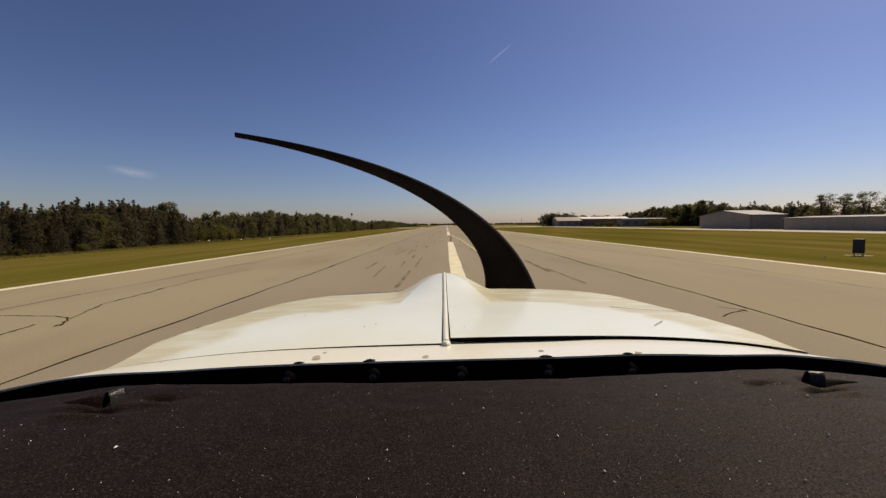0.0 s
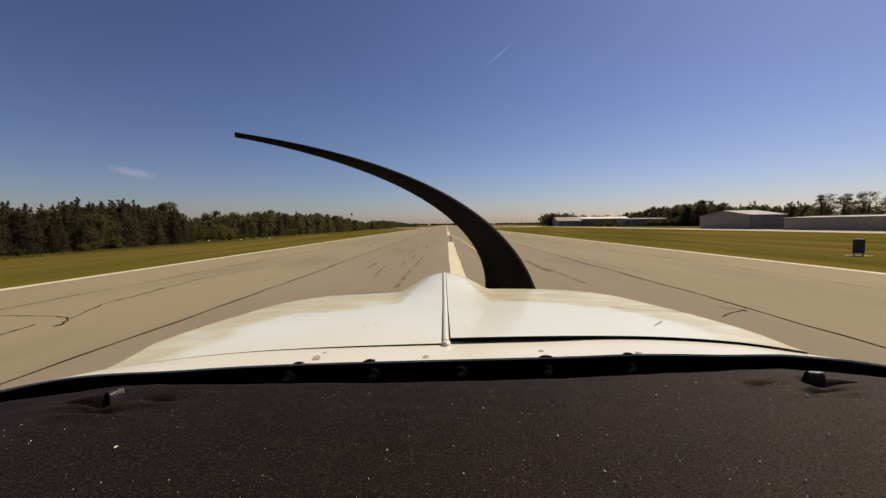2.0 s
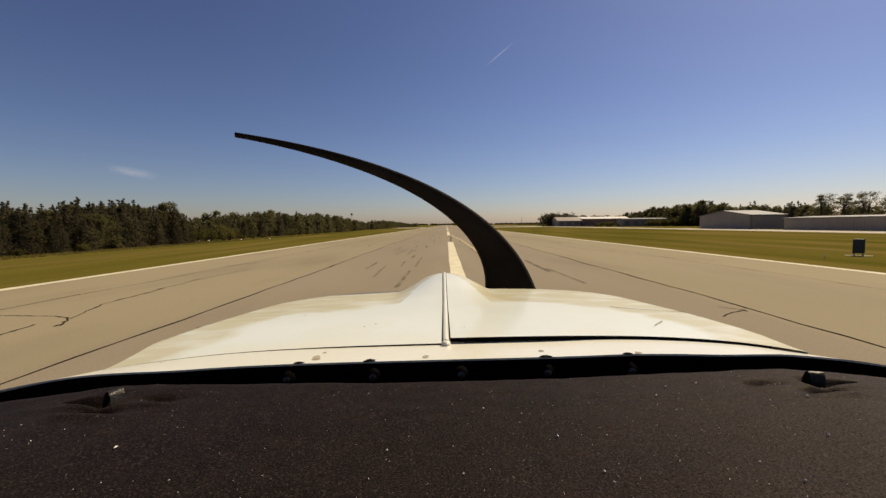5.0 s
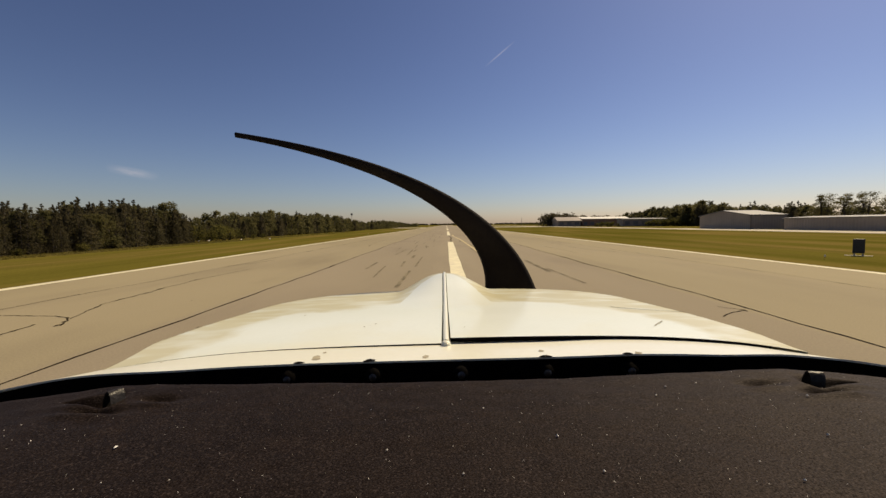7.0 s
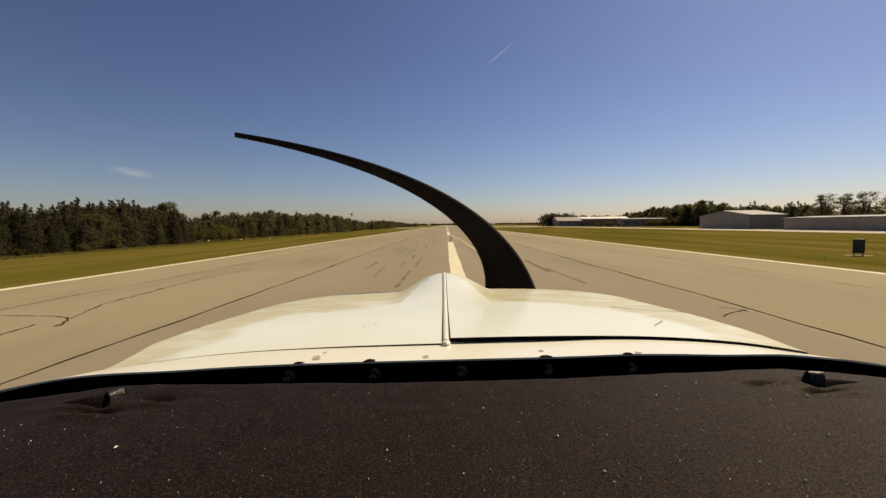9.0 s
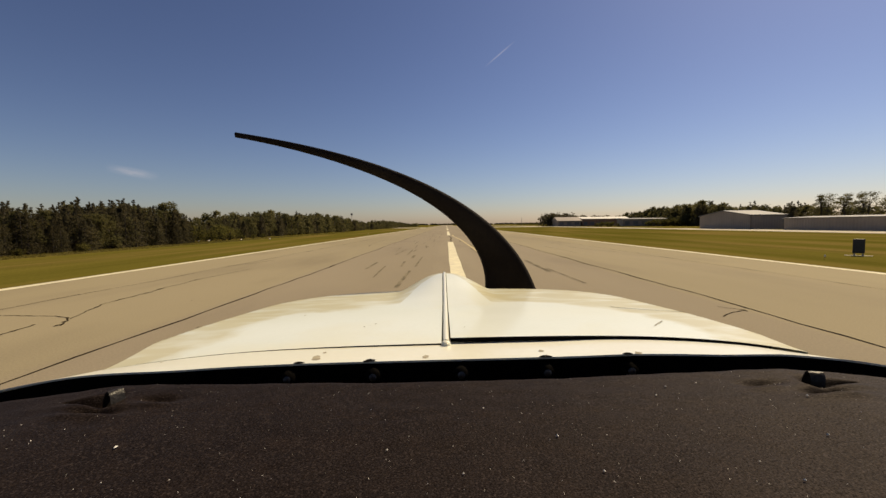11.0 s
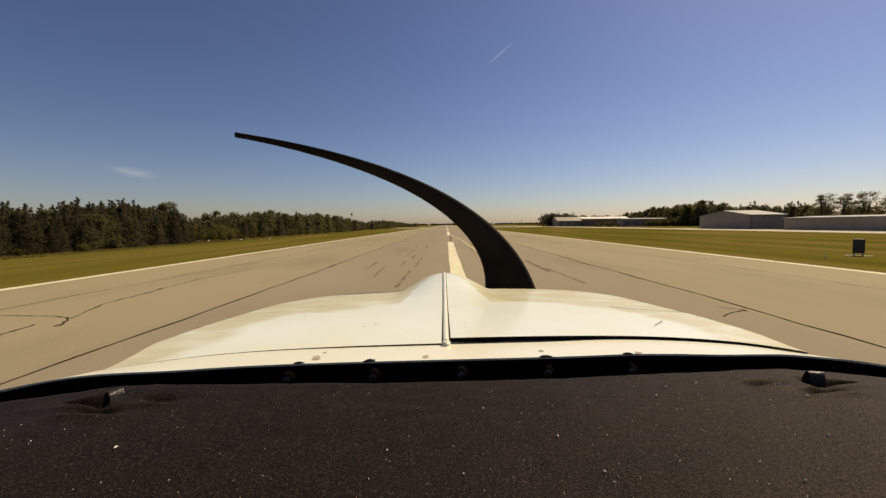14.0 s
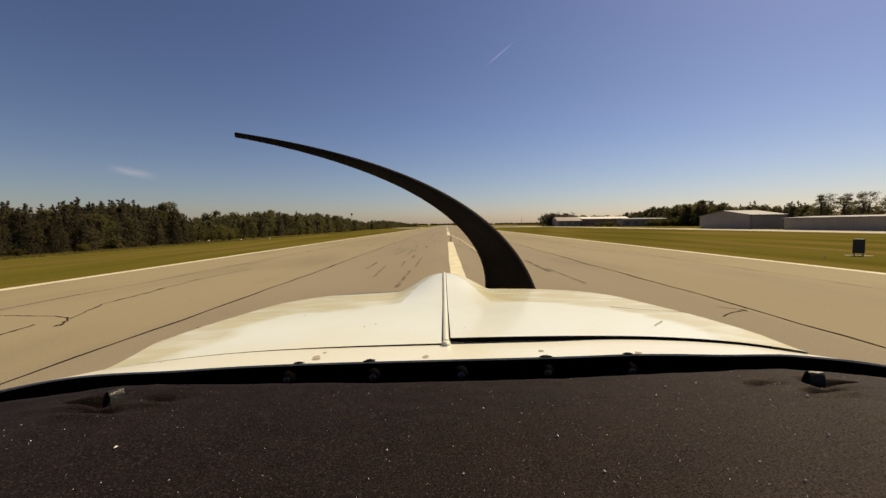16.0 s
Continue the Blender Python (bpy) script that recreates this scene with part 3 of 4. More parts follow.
# ---- soil heaps beside the wood ----
def heap(x, y, rx, ry, h, seed):
    def fn(u, v):
        a = u * 2 * math.pi
        r = v
        n = noise.noise(Vector((math.cos(a) * 1.5 * r + seed, math.sin(a) * 1.5 * r, seed)))
        return (x + rx * r * math.cos(a), y + ry * r * math.sin(a), -0.12 + h * (1 - r * r) ** 1.3 * (1 + 0.35 * n))
    ob = grid_mesh("soil_heap", fn, lin(0, 1, 33), lin(0.0, 1, 12), SOIL)
    return tagged(ob, "heap of bare reddish brown soil on the grass", "soil heap", "soil heaps")


heap(-28, -58, 6, 5, 2.2, 1.0)
heap(-29, -68, 8, 5, 1.6, 4.0)


# ---- hangars and buildings ----
def sheet_wall(x0, y0, x1, y1, z0, z1, parent, label="", rib=0.6, gable=None):
    """A ribbed steel wall from one ground point to another; gable(f) lifts its top edge."""
    ln = math.hypot(x1 - x0, y1 - y0)
    n = max(2, int(ln / rib) * 4)
    nx, ny = -(y1 - y0) / ln, (x1 - x0) / ln
    verts, faces = [], []
    for i in range(n + 1):
        f = i / n
        d = 0.015 if i % 4 in (1, 2) else 0.0
        px, py = x0 + (x1 - x0) * f + nx * d, y0 + (y1 - y0) * f + ny * d
        verts += [(px, py, z0), (px, py, z1 + (gable(f) if gable else 0)), (px - nx * 0.12, py - ny * 0.12, z0), (px - nx * 0.12, py - ny * 0.12, z1 + (gable(f) if gable else 0))]
        if i:
            k = 4 * i
            faces += [(k - 4, k, k + 1, k - 3), (k - 2, k - 1, k + 3, k + 2), (k - 3, k + 1, k + 3, k - 1)]
    return pydata("wall", verts, faces, STEEL, parent, label)


def gable_hangar(x, y, w, ln, eave, rise):
    h = empty("hangar", pose(x, y, -0.05, 0, 0, -90), "grey ribbed sheet-steel hangar with a low gable", "hangar", "hangars")
    sheet_wall(0, 0, w, 0, 0, eave, h, gable=lambda f: rise * (1 - abs(2 * f - 1)))
    sheet_wall(0, ln, 0, 0.13, 0, eave, h)
    sheet_wall(w + 0.004, 0.0, w + 0.004, ln, 0, eave, h)
    sheet_wall(w, ln + 0.12, 0, ln + 0.12, 0, eave, h, gable=lambda f: rise * (1 - abs(2 * f - 1)))
    for sx, a, b in ((0, -0.3, w / 2), (1, w + 0.3, w / 2)):
        z = eave + 0.02
        bm = bmesh.new()
        vs = [bm.verts.new(p) for p in ((a, -0.35, z), (b, -0.35, z + rise), (b, ln + 0.4, z + rise), (a, ln + 0.4, z), (a, -0.35, z + 0.16), (b, -0.35, z + rise + 0.16), (b, ln + 0.4, z + rise + 0.16), (a, ln + 0.4, z + 0.16))]
        for f in ((0, 1, 2, 3), (4, 5, 6, 7), (0, 1, 5, 4), (1, 2, 6, 5), (2, 3, 7, 6), (3, 0, 4, 7)):
            bm.faces.new([vs[i] for i in f])
        part("roof", bm, STEEL_TRIM, h, "pale steel roof sheet")
    part("door", box_bm(w * 0.58, w * 0.58 + 1.0, -0.1, -0.04, 0, 2.05, 0.01), DARK_DOOR, h, "grey steel side door")
    return h


def long_hangar(x, y, w, ln, eave):
    h = empty("hangar", pose(x, y, -0.05), "long low grey steel hangar with a pale eave", "hangar", "hangars")
    sheet_wall(0, ln, 0, 0, 0, eave, h)
    sheet_wall(0.13, 0, w, 0, 0, eave, h, gable=lambda f: 0.3 * (1 - abs(2 * f - 1)))
    sheet_wall(w, 0.13, w, ln, 0, eave, h)
    sheet_wall(w, ln + 0.13, 0, ln + 0.13, 0, eave, h, gable=lambda f: 0.3 * (1 - abs(2 * f - 1)))
    for a, b in ((-0.35, w / 2), (w + 0.35, w / 2)):
        z = eave + 0.02
        bm = bmesh.new()
        vs = [bm.verts.new(p) for p in ((a, -0.3, z - 0.02), (b, -0.3, z + 0.3), (b, ln + 0.4, z + 0.3), (a, ln + 0.4, z - 0.02), (a, -0.3, z + 0.14), (b, -0.3, z + 0.46), (b, ln + 0.4, z + 0.46), (a, ln + 0.4, z + 0.14))]
        for f in ((0, 1, 2, 3), (4, 5, 6, 7), (0, 1, 5, 4), (1, 2, 6, 5), (2, 3, 7, 6), (3, 0, 4, 7)):
            bm.faces.new([vs[i] for i in f])
        part("roof", bm, STEEL_TRIM, h, "pale steel roof sheet")
    for k in range(4):
        y0 = 2.0 + k * ln / 4.2
        part("door", box_bm(-0.11, -0.045, y0, y0 + ln / 5.2, 0.02, eave * 0.86, 0.01), STEEL, h, "grey sliding hangar door")
    return h


gable_hangar(70, 109.9, 18.2, 8.0, 3.2, 1.25)
long_hangar(70.1, 61.5, 12, 21.2, 2.3)
long_hangar(71.5, 38, 10, 15, 2.3)

hangar_apron = part("hangar_apron", box_bm(66.6, 69.6, 34, 116, -0.3, -0.012), PALE)
tagged(hangar_apron, "pale concrete apron in front of the hangars", "apron", kind="structure")



def low_building(x, y, w, d, h, rise, label, wall_mat, roof_mat, wall_label, roof_label, bays):
    """A long low building with a shallow roof over deep eaves, and a row of windows with sills."""
    b = empty("airport_building", pose(x, y, -0.05), label, "building", "airport buildings")
    part("wall", box_bm(0, w, 0, d, 0, h, 0.03), wall_mat, b, wall_label)
    bm = bmesh.new()
    z = h + 0.01
    vs = [bm.verts.new(p) for p in ((-0.6, -0.6, z), (w + 0.6, -0.6, z), (w + 0.6, d + 0.6, z), (-0.6, d + 0.6, z), (-0.6, -0.6, z + 0.14), (w + 0.6, -0.6, z + 0.14), (w + 0.6, d / 2, z + 0.14 + rise), (-0.6, d / 2, z + 0.14 + rise), (w + 0.6, d + 0.6, z + 0.14), (-0.6, d + 0.6, z + 0.14))]
    for f in ((0, 1, 2, 3), (0, 1, 5, 4), (4, 5, 6, 7), (7, 6, 8, 9), (3, 2, 8, 9), (1, 2, 8, 6, 5), (0, 3, 9, 7, 4)):
        bm.faces.new([vs[i] for i in f])
    part("roof", bm, roof_mat, b, roof_label)
    step = w / bays
    for k in range(bays):
        x0 = step * (k + 0.22)
        win = part("window", box_bm(x0, x0 + 0.56 * step, -0.06, 0.05, 1.0, 2.6, 0.01), DARK_DOOR, b, "dark office window")
        part("window_sill", box_bm(x0 - 0.1, x0 + 0.56 * step + 0.1, -0.09, -0.065, 0.86, 0.98, 0.005), STEEL_TRIM, win, "white sill")
    return b


low_building(82, 240, 28, 12, 4.3, 1.25, "low white-roofed airport building with brown brick walls", BRICK_RED, LAMP_WHITE, "brown brick wall", "white sheet roof", 7)
low_building(66.8, 238, 13.6, 12, 3.2, 2.3, "low grey sheet-roofed building beside the trees", STEEL, STEEL, "grey steel wall", "grey sheet roof", 3)
low_building(87, 196, 21, 7, 3.5, 0.5, "long low grey-green building behind shrubs", STEEL, STEEL_TRIM, "grey steel wall", "grey sheet roof", 5)
for x, y, q in ((93.2, 184, 1.5), (95.4, 183, 1.9), (97.8, 184, 2.2), (100, 183, 2.3), (102.2, 184, 2.0), (104, 182, 2.5), (106.5, 183, 2.2), (72, 190, 1.2), (74.5, 191, 1.5), (77, 190, 1.6), (79.5, 191, 1.5), (82, 190, 1.2)):
    plant("shrub", x, y, q, "shrubs before the airport buildings")

mast = empty("mast", pose(-51.6, 216, -0.06), "thin distant mast above the trees", "mast")
part("pole", tube_bm((0, 0, 0), (0, 0, 8.3), 0.12, 0.08), STEEL, mast)
part("head", box_bm(-0.5, 0.5, -0.3, 0.3, 7.4, 8.5, 0.05), DARK_DOOR, mast)
mast2 = empty("mast", pose(55, 290, -0.06), "thin distant pole beside the taxiway", "mast")
part("pole", tube_bm((0, 0, 0), (0, 0, 6.5), 0.14, 0.1), STEEL, mast2)


# ---- airfield sign, approach light boxes, edge lights ----
sign = empty("airfield_sign", pose(20.9, 20.2, -0.05, 0, 0, -44), "black back of an airfield sign on short legs", "sign")
part("panel", box_bm(-0.22, 0.22, -0.06, 0.06, 0.13, 0.86, 0.02), SIGN_BLACK, sign)
for x in (-0.15, 0.15):
    part("leg", box_bm(x - 0.03, x + 0.03, -0.03, 0.03, 0, 0.13), STEEL, sign)
part("foot_plate", box_bm(-0.5, 0.5, -0.16, 0.16, -0.02, 0.02), PALE, sign, "pale concrete footing")

first = empty("approach_light_box", pose(-26.4, 50.5, -0.05), "white slope indicator light box on legs in grass", "light box", "approach light boxes")
first.scale = (0.48, 0.48, 0.48)
part("housing", box_bm(-0.2, 0.2, -0.3, 0.3, 0.25, 0.47, 0.03), LAMP_WHITE, first)
part("front", box_bm(-0.17, 0.17, -0.33, -0.303, 0.28, 0.44, 0.005), ORANGE, first, "faded orange front")
for x in (-0.15, 0.15):
    for y in (-0.22, 0.22):
        part("leg", tube_bm((x, y, 0), (x, y, 0.25), 0.02, 0.02, 8), STEEL, first)
for k in range(1, 4):
    copy_thing(first, pose(-26.4 + (-2.6, -3.2, 2.6)[k - 1], 50.5 + (-2.6, -3.6, 2.4)[k - 1], -0.05))

light = empty("edge_light", pose(17.7, 18.6, -0.05), "small runway edge light on a stake", "edge light", "runway edge lights")
light.scale = (0.6, 0.6, 0.6)
part("stake", tube_bm((0, 0, 0), (0, 0, 0.2), 0.02, 0.02, 8), ORANGE, light)
part("base", tube_bm((0, 0, 0.2), (0, 0, 0.26), 0.05, 0.07, 12), LAMP_WHITE, light)
part("lens", tube_bm((0, 0, 0.26), (0, 0, 0.36), 0.05, 0.035, 12), LENS, light)
for x, ys in ((16.6, (78, 138, 198)), (-15.4, (78, 138, 198))):
    for y in ys:
        copy_thing(light, pose(x, y, -0.05))

# ---- high cloud wisp and vapour trail ----
def sky_strip(name, c, along, width, ln, label, strength, density):
    m = bpy.data.materials.new(name)
    m.use_nodes = True
    nt = m.node_tree
    nt.nodes.remove(nt.nodes["Principled BSDF"])
    # The strip glows by emission in place of sunlight on the cloud.
    tr, em, mx = nt.nodes.new("ShaderNodeBsdfTransparent"), nt.nodes.new("ShaderNodeEmission"), nt.nodes.new("ShaderNodeMixShader")
    em.inputs[0].default_value, em.inputs[1].default_value = (0.9, 0.92, 1.0, 1), strength
    tc, nz = nt.nodes.new("ShaderNodeTexCoord"), nt.nodes.new("ShaderNodeTexNoise")
    sp = nt.nodes.new("ShaderNodeSeparateXYZ")
    nt.links.new(tc.outputs["UV"], sp.inputs[0])
    nz.inputs["Scale"].default_value, nz.inputs["Detail"].default_value = 5.0, 5
    nt.links.new(tc.outputs["UV"], nz.inputs[0])
    prod = None
    for s in ("X", "Y"):
        a = nt.nodes.new("ShaderNodeMath")
        a.operation = "PINGPONG"
        a.inputs[1].default_value = 0.5
        nt.links.new(sp.outputs[s], a.inputs[0])
        if prod is None:
            prod = a.outputs[0]
        else:
            p = nt.nodes.new("ShaderNodeMath")
            p.operation = "MULTIPLY"
            nt.links.new(prod, p.inputs[0])
            nt.links.new(a.outputs[0], p.inputs[1])
            prod = p.outputs[0]
    p = nt.nodes.new("ShaderNodeMath")
    p.operation = "MULTIPLY"
    nt.links.new(prod, p.inputs[0])
    nt.links.new(nz.outputs[0], p.inputs[1])
    q = nt.nodes.new("ShaderNodeMath")
    q.operation = "MULTIPLY"
    q.use_clamp = True
    q.inputs[1].default_value = density
    nt.links.new(p.outputs[0], q.inputs[0])
    nt.links.new(q.outputs[0], mx.inputs[0])
    nt.links.new(tr.outputs[0], mx.inputs[1])
    nt.links.new(em.outputs[0], mx.inputs[2])
    nt.links.new(mx.outputs[0], nt.nodes["Material Output"].inputs[0])
    c, along = Vector(c), Vector(along).normalized()
    side = along.cross(c.normalized()).normalized()
    me = bpy.data.meshes.new(name)
    me.from_pydata([c - along * ln - side * width, c + along * ln - side * width, c + along * ln + side * width, c - along * ln + side * width], [], [(0, 1, 2, 3)])
    uv = me.uv_layers.new(name="uv")
    for i, q in enumerate(((0, 0), (1, 0), (1, 1), (0, 1))):
        uv.data[i].uv = q
    ob = link(name, me, m)
    ob.visible_shadow = False
    return tagged(ob, label, "cloud", kind="structure")


def toward(u, v, d):
    """A far point by its bearing: u metres right and v metres up at 700 m ahead, pushed out to distance d."""
    w = Vector((u, 700, v)).normalized() * d
    return (w.x, w.y, w.z + EYE)


sky_strip("cloud_wisp", toward(-553, 98, 4200), (1, 0.0, -0.2), 42, 230, "thin white wisp of cirrus", 0.62, 3.0)
sky_strip("vapour_trail", toward(95, 292, 4200), (0.75, 0.0, 0.62), 9, 190, "short white vapour trail", 0.7, 2.6)

# ---- the aircraft's nose, seen over the glareshield ----
TILT = Matrix.Translation((0, 0, EYE)) @ Matrix.Rotation(radians(-0.93), 4, "Y") @ Matrix.Translation((0, 0, -EYE))
plane = empty("light_aircraft", Matrix.Rotation(radians(0.49), 4, "Z") @ TILT, "cream white light aircraft with a black glareshield", "aircraft")
HALF, NOSE0, NOSE1, PW = 0.495, 0.924, 1.34, 3.15


def quartic(x):
    return min(1.6, (abs(x) / 0.47)) ** 4


def half_width(y, rear=0.869):
    return HALF * (rear + (1 - rear) * smoothstep(0.5, 0.8, y)) * (1 - (max(0.0, y - NOSE0) / (NOSE1 - NOSE0)) ** PW) ** (1 / PW)


def cowl_z(x, y):
    rho = ((abs(x) / HALF) ** PW + (max(0.0, y - NOSE0) / (NOSE1 - NOSE0)) ** PW) ** (1 / PW)
    z = EYE - 0.158 - 0.0755 * (y - 0.53) - 0.0083 * (x / HALF) ** 2
    z -= 0.13 * (1 - math.sqrt(max(0.0, 1 - (max(0.0, min(1.0, rho) - 0.938) / 0.062) ** 2)))
    z += 0.061 * max(0.0, 1 - (x / 0.15) ** 2) ** 1.5 * smoothstep(0.831, 1.406, y)
    z -= 0.0035 * (1 - smoothstep(0.52, 0.75, y))
    z -= 0.003 * min(1.2, abs(x) / 0.43) ** 5 * (1 - smoothstep(0.52, 0.66, y))
    return z


def cowl_panel(side):
    y0 = 0.531 if side < 0 else 0.537
    lift = 0.0 if side < 0 else 0.006
    ys = lin(y0, NOSE0, 24)[:-1] + [NOSE0 + (NOSE1 - NOSE0) * math.sin(t) for t in lin(0, math.pi / 2, 40)]
    ss = [0.0] + [math.sin(t) for t in lin(0.05, math.pi / 2, 48)]

    def fn(y, s):
        w = max(half_width(min(y, NOSE1 - 1e-6), 0.869 if side < 0 else 0.905), 0.0078)
        x = 0.0064 + (w - 0.0064) * min(s, 1.0)
        yy = y - 0.064 * quartic(x) * (1 - smoothstep(0.53, 0.8, y))
        z = cowl_z(x, y) + lift * (1 - smoothstep(0.5, 0.85, y)) * (1 - min(1.0, x / 0.47) ** 9) - max(0.0, s - 1)
        return (side * x, yy, z)
    ob = grid_mesh("cowl_panel", fn, ys, ss + [1.03, 1.2, 1.45, 1.7], COWL_DOOR, plane, "cream white painted cowl door")
    # turned-down rear flange, coloured near-black for the shade in the gap
    rim = [ob.data.vertices[i].co.copy() for i in range(len(ss) - 12)]
    pydata("flange", rim + [v - Vector((0, -0.001, 0.006)) for v in rim], [(i, i + 1, i + 1 + len(rim), i + len(rim)) for i in range(len(rim) - 1)], GAP, ob, "rear flange, black for the gap's shade")
    return ob


cowl_panel(-1)
cowl_panel(1)


def cowl_surface(x, y, up=0.0009):
    """A point on the outer face of a cowl door, or a little above it."""
    lift = 0.006 * (1 - smoothstep(0.5, 0.85, y)) * (1 - min(1.0, x / 0.47) ** 9) if x > 0 else 0.0
    return (x, y - 0.064 * quartic(x) * (1 - smoothstep(0.53, 0.8, y)), cowl_z(x, y) + lift + up)


def seam_line(points, width, material, name, label):
    """A thin dark joint or scratch along the cowl's surface."""
    verts = []
    for (ax, ay), (bx, by) in zip(points, points[1:]):
        for f in lin(0, 1, 9):
            x, y = ax + (bx - ax) * f, ay + (by - ay) * f
            w = width * (0.7 + 0.3 * math.sin(40 * x))
            verts += [cowl_surface(x, y - w), cowl_surface(x, y + w)]
    return pydata(name, verts, [(2 * i, 2 * i + 2, 2 * i + 3, 2 * i + 1) for i in range(len(verts) // 2 - 1)], material, plane, label)


seam_line(((0.352, 0.835), (0.36, 0.825), (0.402, 0.791), (0.447, 0.771), (0.466, 0.764)), 0.0028, GAP, "panel_seam", "thin dark seam near the cowl's edge")
seam_line(((0.325, 0.6185), (0.3425, 0.64), (0.3615, 0.6627)), 0.0013, CHIP, "scratch", "short scratch in the cowl paint")
# structure below the panels, seen in the gap; its shade is put into the colour
part("firewall", box_bm(-0.40, 0.40, 0.475, 0.56, EYE - 0.75, EYE - 0.185, 0.005), GAP, plane, "firewall block, black for the cowl gap's shade")
hinge = grid_mesh("hinge", lambda y, x: (x, y, cowl_z(0, y) - 0.002 + 0.002 * (1 - abs(x) / 0.006)), lin(0.534, 1.325, 40), [-0.006, -0.003, 0, 0.003, 0.006], GAP, plane, "dark piano hinge leaf")
knuckle_bm = tube_bm((0, -0.01195, 0), (0, 0.01195, 0), 0.0046, 0.0046, 18)
first_k = part("knuckle", knuckle_bm, COWL_WHITE, hinge, smooth=True)
first_k.data.set_sharp_from_angle(angle=radians(40))
first_k.location = (0, 0.55, cowl_z(0, 0.55))
for k in range(1, 32):
    y = 0.55 + k * 0.0245
    o = new("knuckle", first_k.data)
    o.parent = hinge
    o.location = (0.0, y, cowl_z(0, y))
    o.rotation_euler = (math.atan2(cowl_z(0, y + 0.01) - cowl_z(0, y - 0.01), 0.02), 0, 0)
part("hinge_end", tube_bm((0, 0.528, cowl_z(0, 0.53) - 0.006), (0, 0.528, cowl_z(0, 0.53) + 0.003), 0.0068, 0.0055, 16), COWL_WHITE, hinge, "painted hinge pin end", True)


def deck_pt(x, f):
    r, t = 0.456 - 0.035 * quartic(x) + 0.03 * smoothstep(0.3, 0.48, abs(x)), 0.545 - 0.064 * quartic(x)
    return (x, r + (t - r) * f, EYE - 0.1583 - 0.0115 * quartic(x) - 0.0066 * f + 0.002 * smoothstep(0.12, 0.24, x) * (1 - smoothstep(0.38, 0.45, x)))


xs = lin(-0.56, 0.56, 81)
deck = grid_mesh("cowl_deck", deck_pt, xs, lin(0, 1, 6), COWL_WHITE, plane, "cream white strip below the windscreen", thick=0.0022)
for x, f, r, m in ((-0.1605, 0.25, 0.0075, CHIP), (-0.1577, 0.55, 0.003, CHIP), (-0.0905, 0.02, 0.0085, GAP), (-0.0254, 0.14, 0.005, CHIP), (0.118, 0.31, 0.0035, CHIP), (0.1161, 0.0, 0.008, GAP), (0.2134, 0.0, 0.008, GAP), (-0.366, 0.65, 0.002, CHIP), (-0.174, 0.03, 0.007, GAP), (0.225, 0.02, 0.005, CHIP)):
    rnd = random.Random(int(x * 1000))
    c = deck_pt(x, f)
    ring = [(c[0] + r * rnd.uniform(0.5, 1.2) * math.cos(a), c[1] + r * rnd.uniform(0.5, 1.2) * math.sin(a) * (0.7 if m is GAP else 1.2), c[2] + 0.0007) for a in lin(0, 5.7, 11)]
    pydata("paint_chip", ring, [tuple(range(11))], m, deck, "chipped paint showing dull primer" if m is CHIP else "black chip at the deck's rear edge")
for x, y, r in ((-0.138, 0.662, 0.0018), (-0.1225, 0.684, 0.0022), (-0.2943, 0.8195, 0.0026), (0.0293, 0.612, 0.0015), (-0.13, 0.67, 0.001)):
    rnd = random.Random(int(y * 1000))
    ring = [cowl_surface(x + r * rnd.uniform(0.3, 1.0) * math.cos(a), y + 2 * r * rnd.uniform(0.5, 1.2) * math.sin(a)) for a in lin(0, 5.5, 9)]
    pydata("paint_chip", ring, [tuple(range(9))], CHIP, plane, "small scratch in the cowl paint")


TABS = ((-0.317, 0.362, -1), (0.341, 0.362, 1))


def edge_y(x):
    return 0.417 - 0.030 * quartic(x)


def shield_z(x, y):
    z = EYE - 0.1625 + 0.006 * min(1.3, (x / 0.3) ** 2) - 0.014 * max(0.0, quartic(x) - 0.25)
    z -= 0.010 * smoothstep(edge_y(x) - 0.03, edge_y(x) + 0.004, y) ** 3
    for cx, cy, out in TABS:
        dx, dy = out * (x - cx), y - cy
        if abs(dx) < 0.11 and abs(dy) < 0.06:
            # a sharp crease that runs outwards, and soft dents below and inwards
            f = min(1.0, max(0.0, dx / 0.046))
            half = 0.0095 * (1 - f) + 0.0006
            z -= 0.0125 * (1 - f) ** 0.6 * smoothstep(-0.012, 0.004, dx) * math.exp(-((dy - 0.001) / half) ** 2) * (1.0 if dx < 0.046 else 0.0)
            z -= 0.0085 * math.exp(-((dx + 0.004) / 0.017) ** 2 - ((dy + 0.019) / 0.0052) ** 2)
            z -= 0.0055 * math.exp(-((dx + 0.044) / 0.017) ** 2 - ((dy - 0.004) / 0.0055) ** 2)
            z += 0.0028 * math.exp(-((dx - 0.002) / 0.028) ** 2 - ((dy + 0.031) / 0.006) ** 2)
            z += 0.0016 * math.exp(-((dx - 0.03) / 0.03) ** 2 - ((dy + 0.012) / 0.006) ** 2)
            z += 0.0014 * math.exp(-((dx + 0.044) / 0.02) ** 2 - ((dy + 0.008) / 0.005) ** 2)
    z += 0.0022 * noise.noise(Vector((x * 9, y * 13, 3.0))) + 0.0007 * noise.noise(Vector((x * 45, y * 60, 8.0)))
    return z


def shield_pt(x, f):
    y = 0.10 + (edge_y(x) - 0.10) * f
    return (x, y, shield_z(x, y))


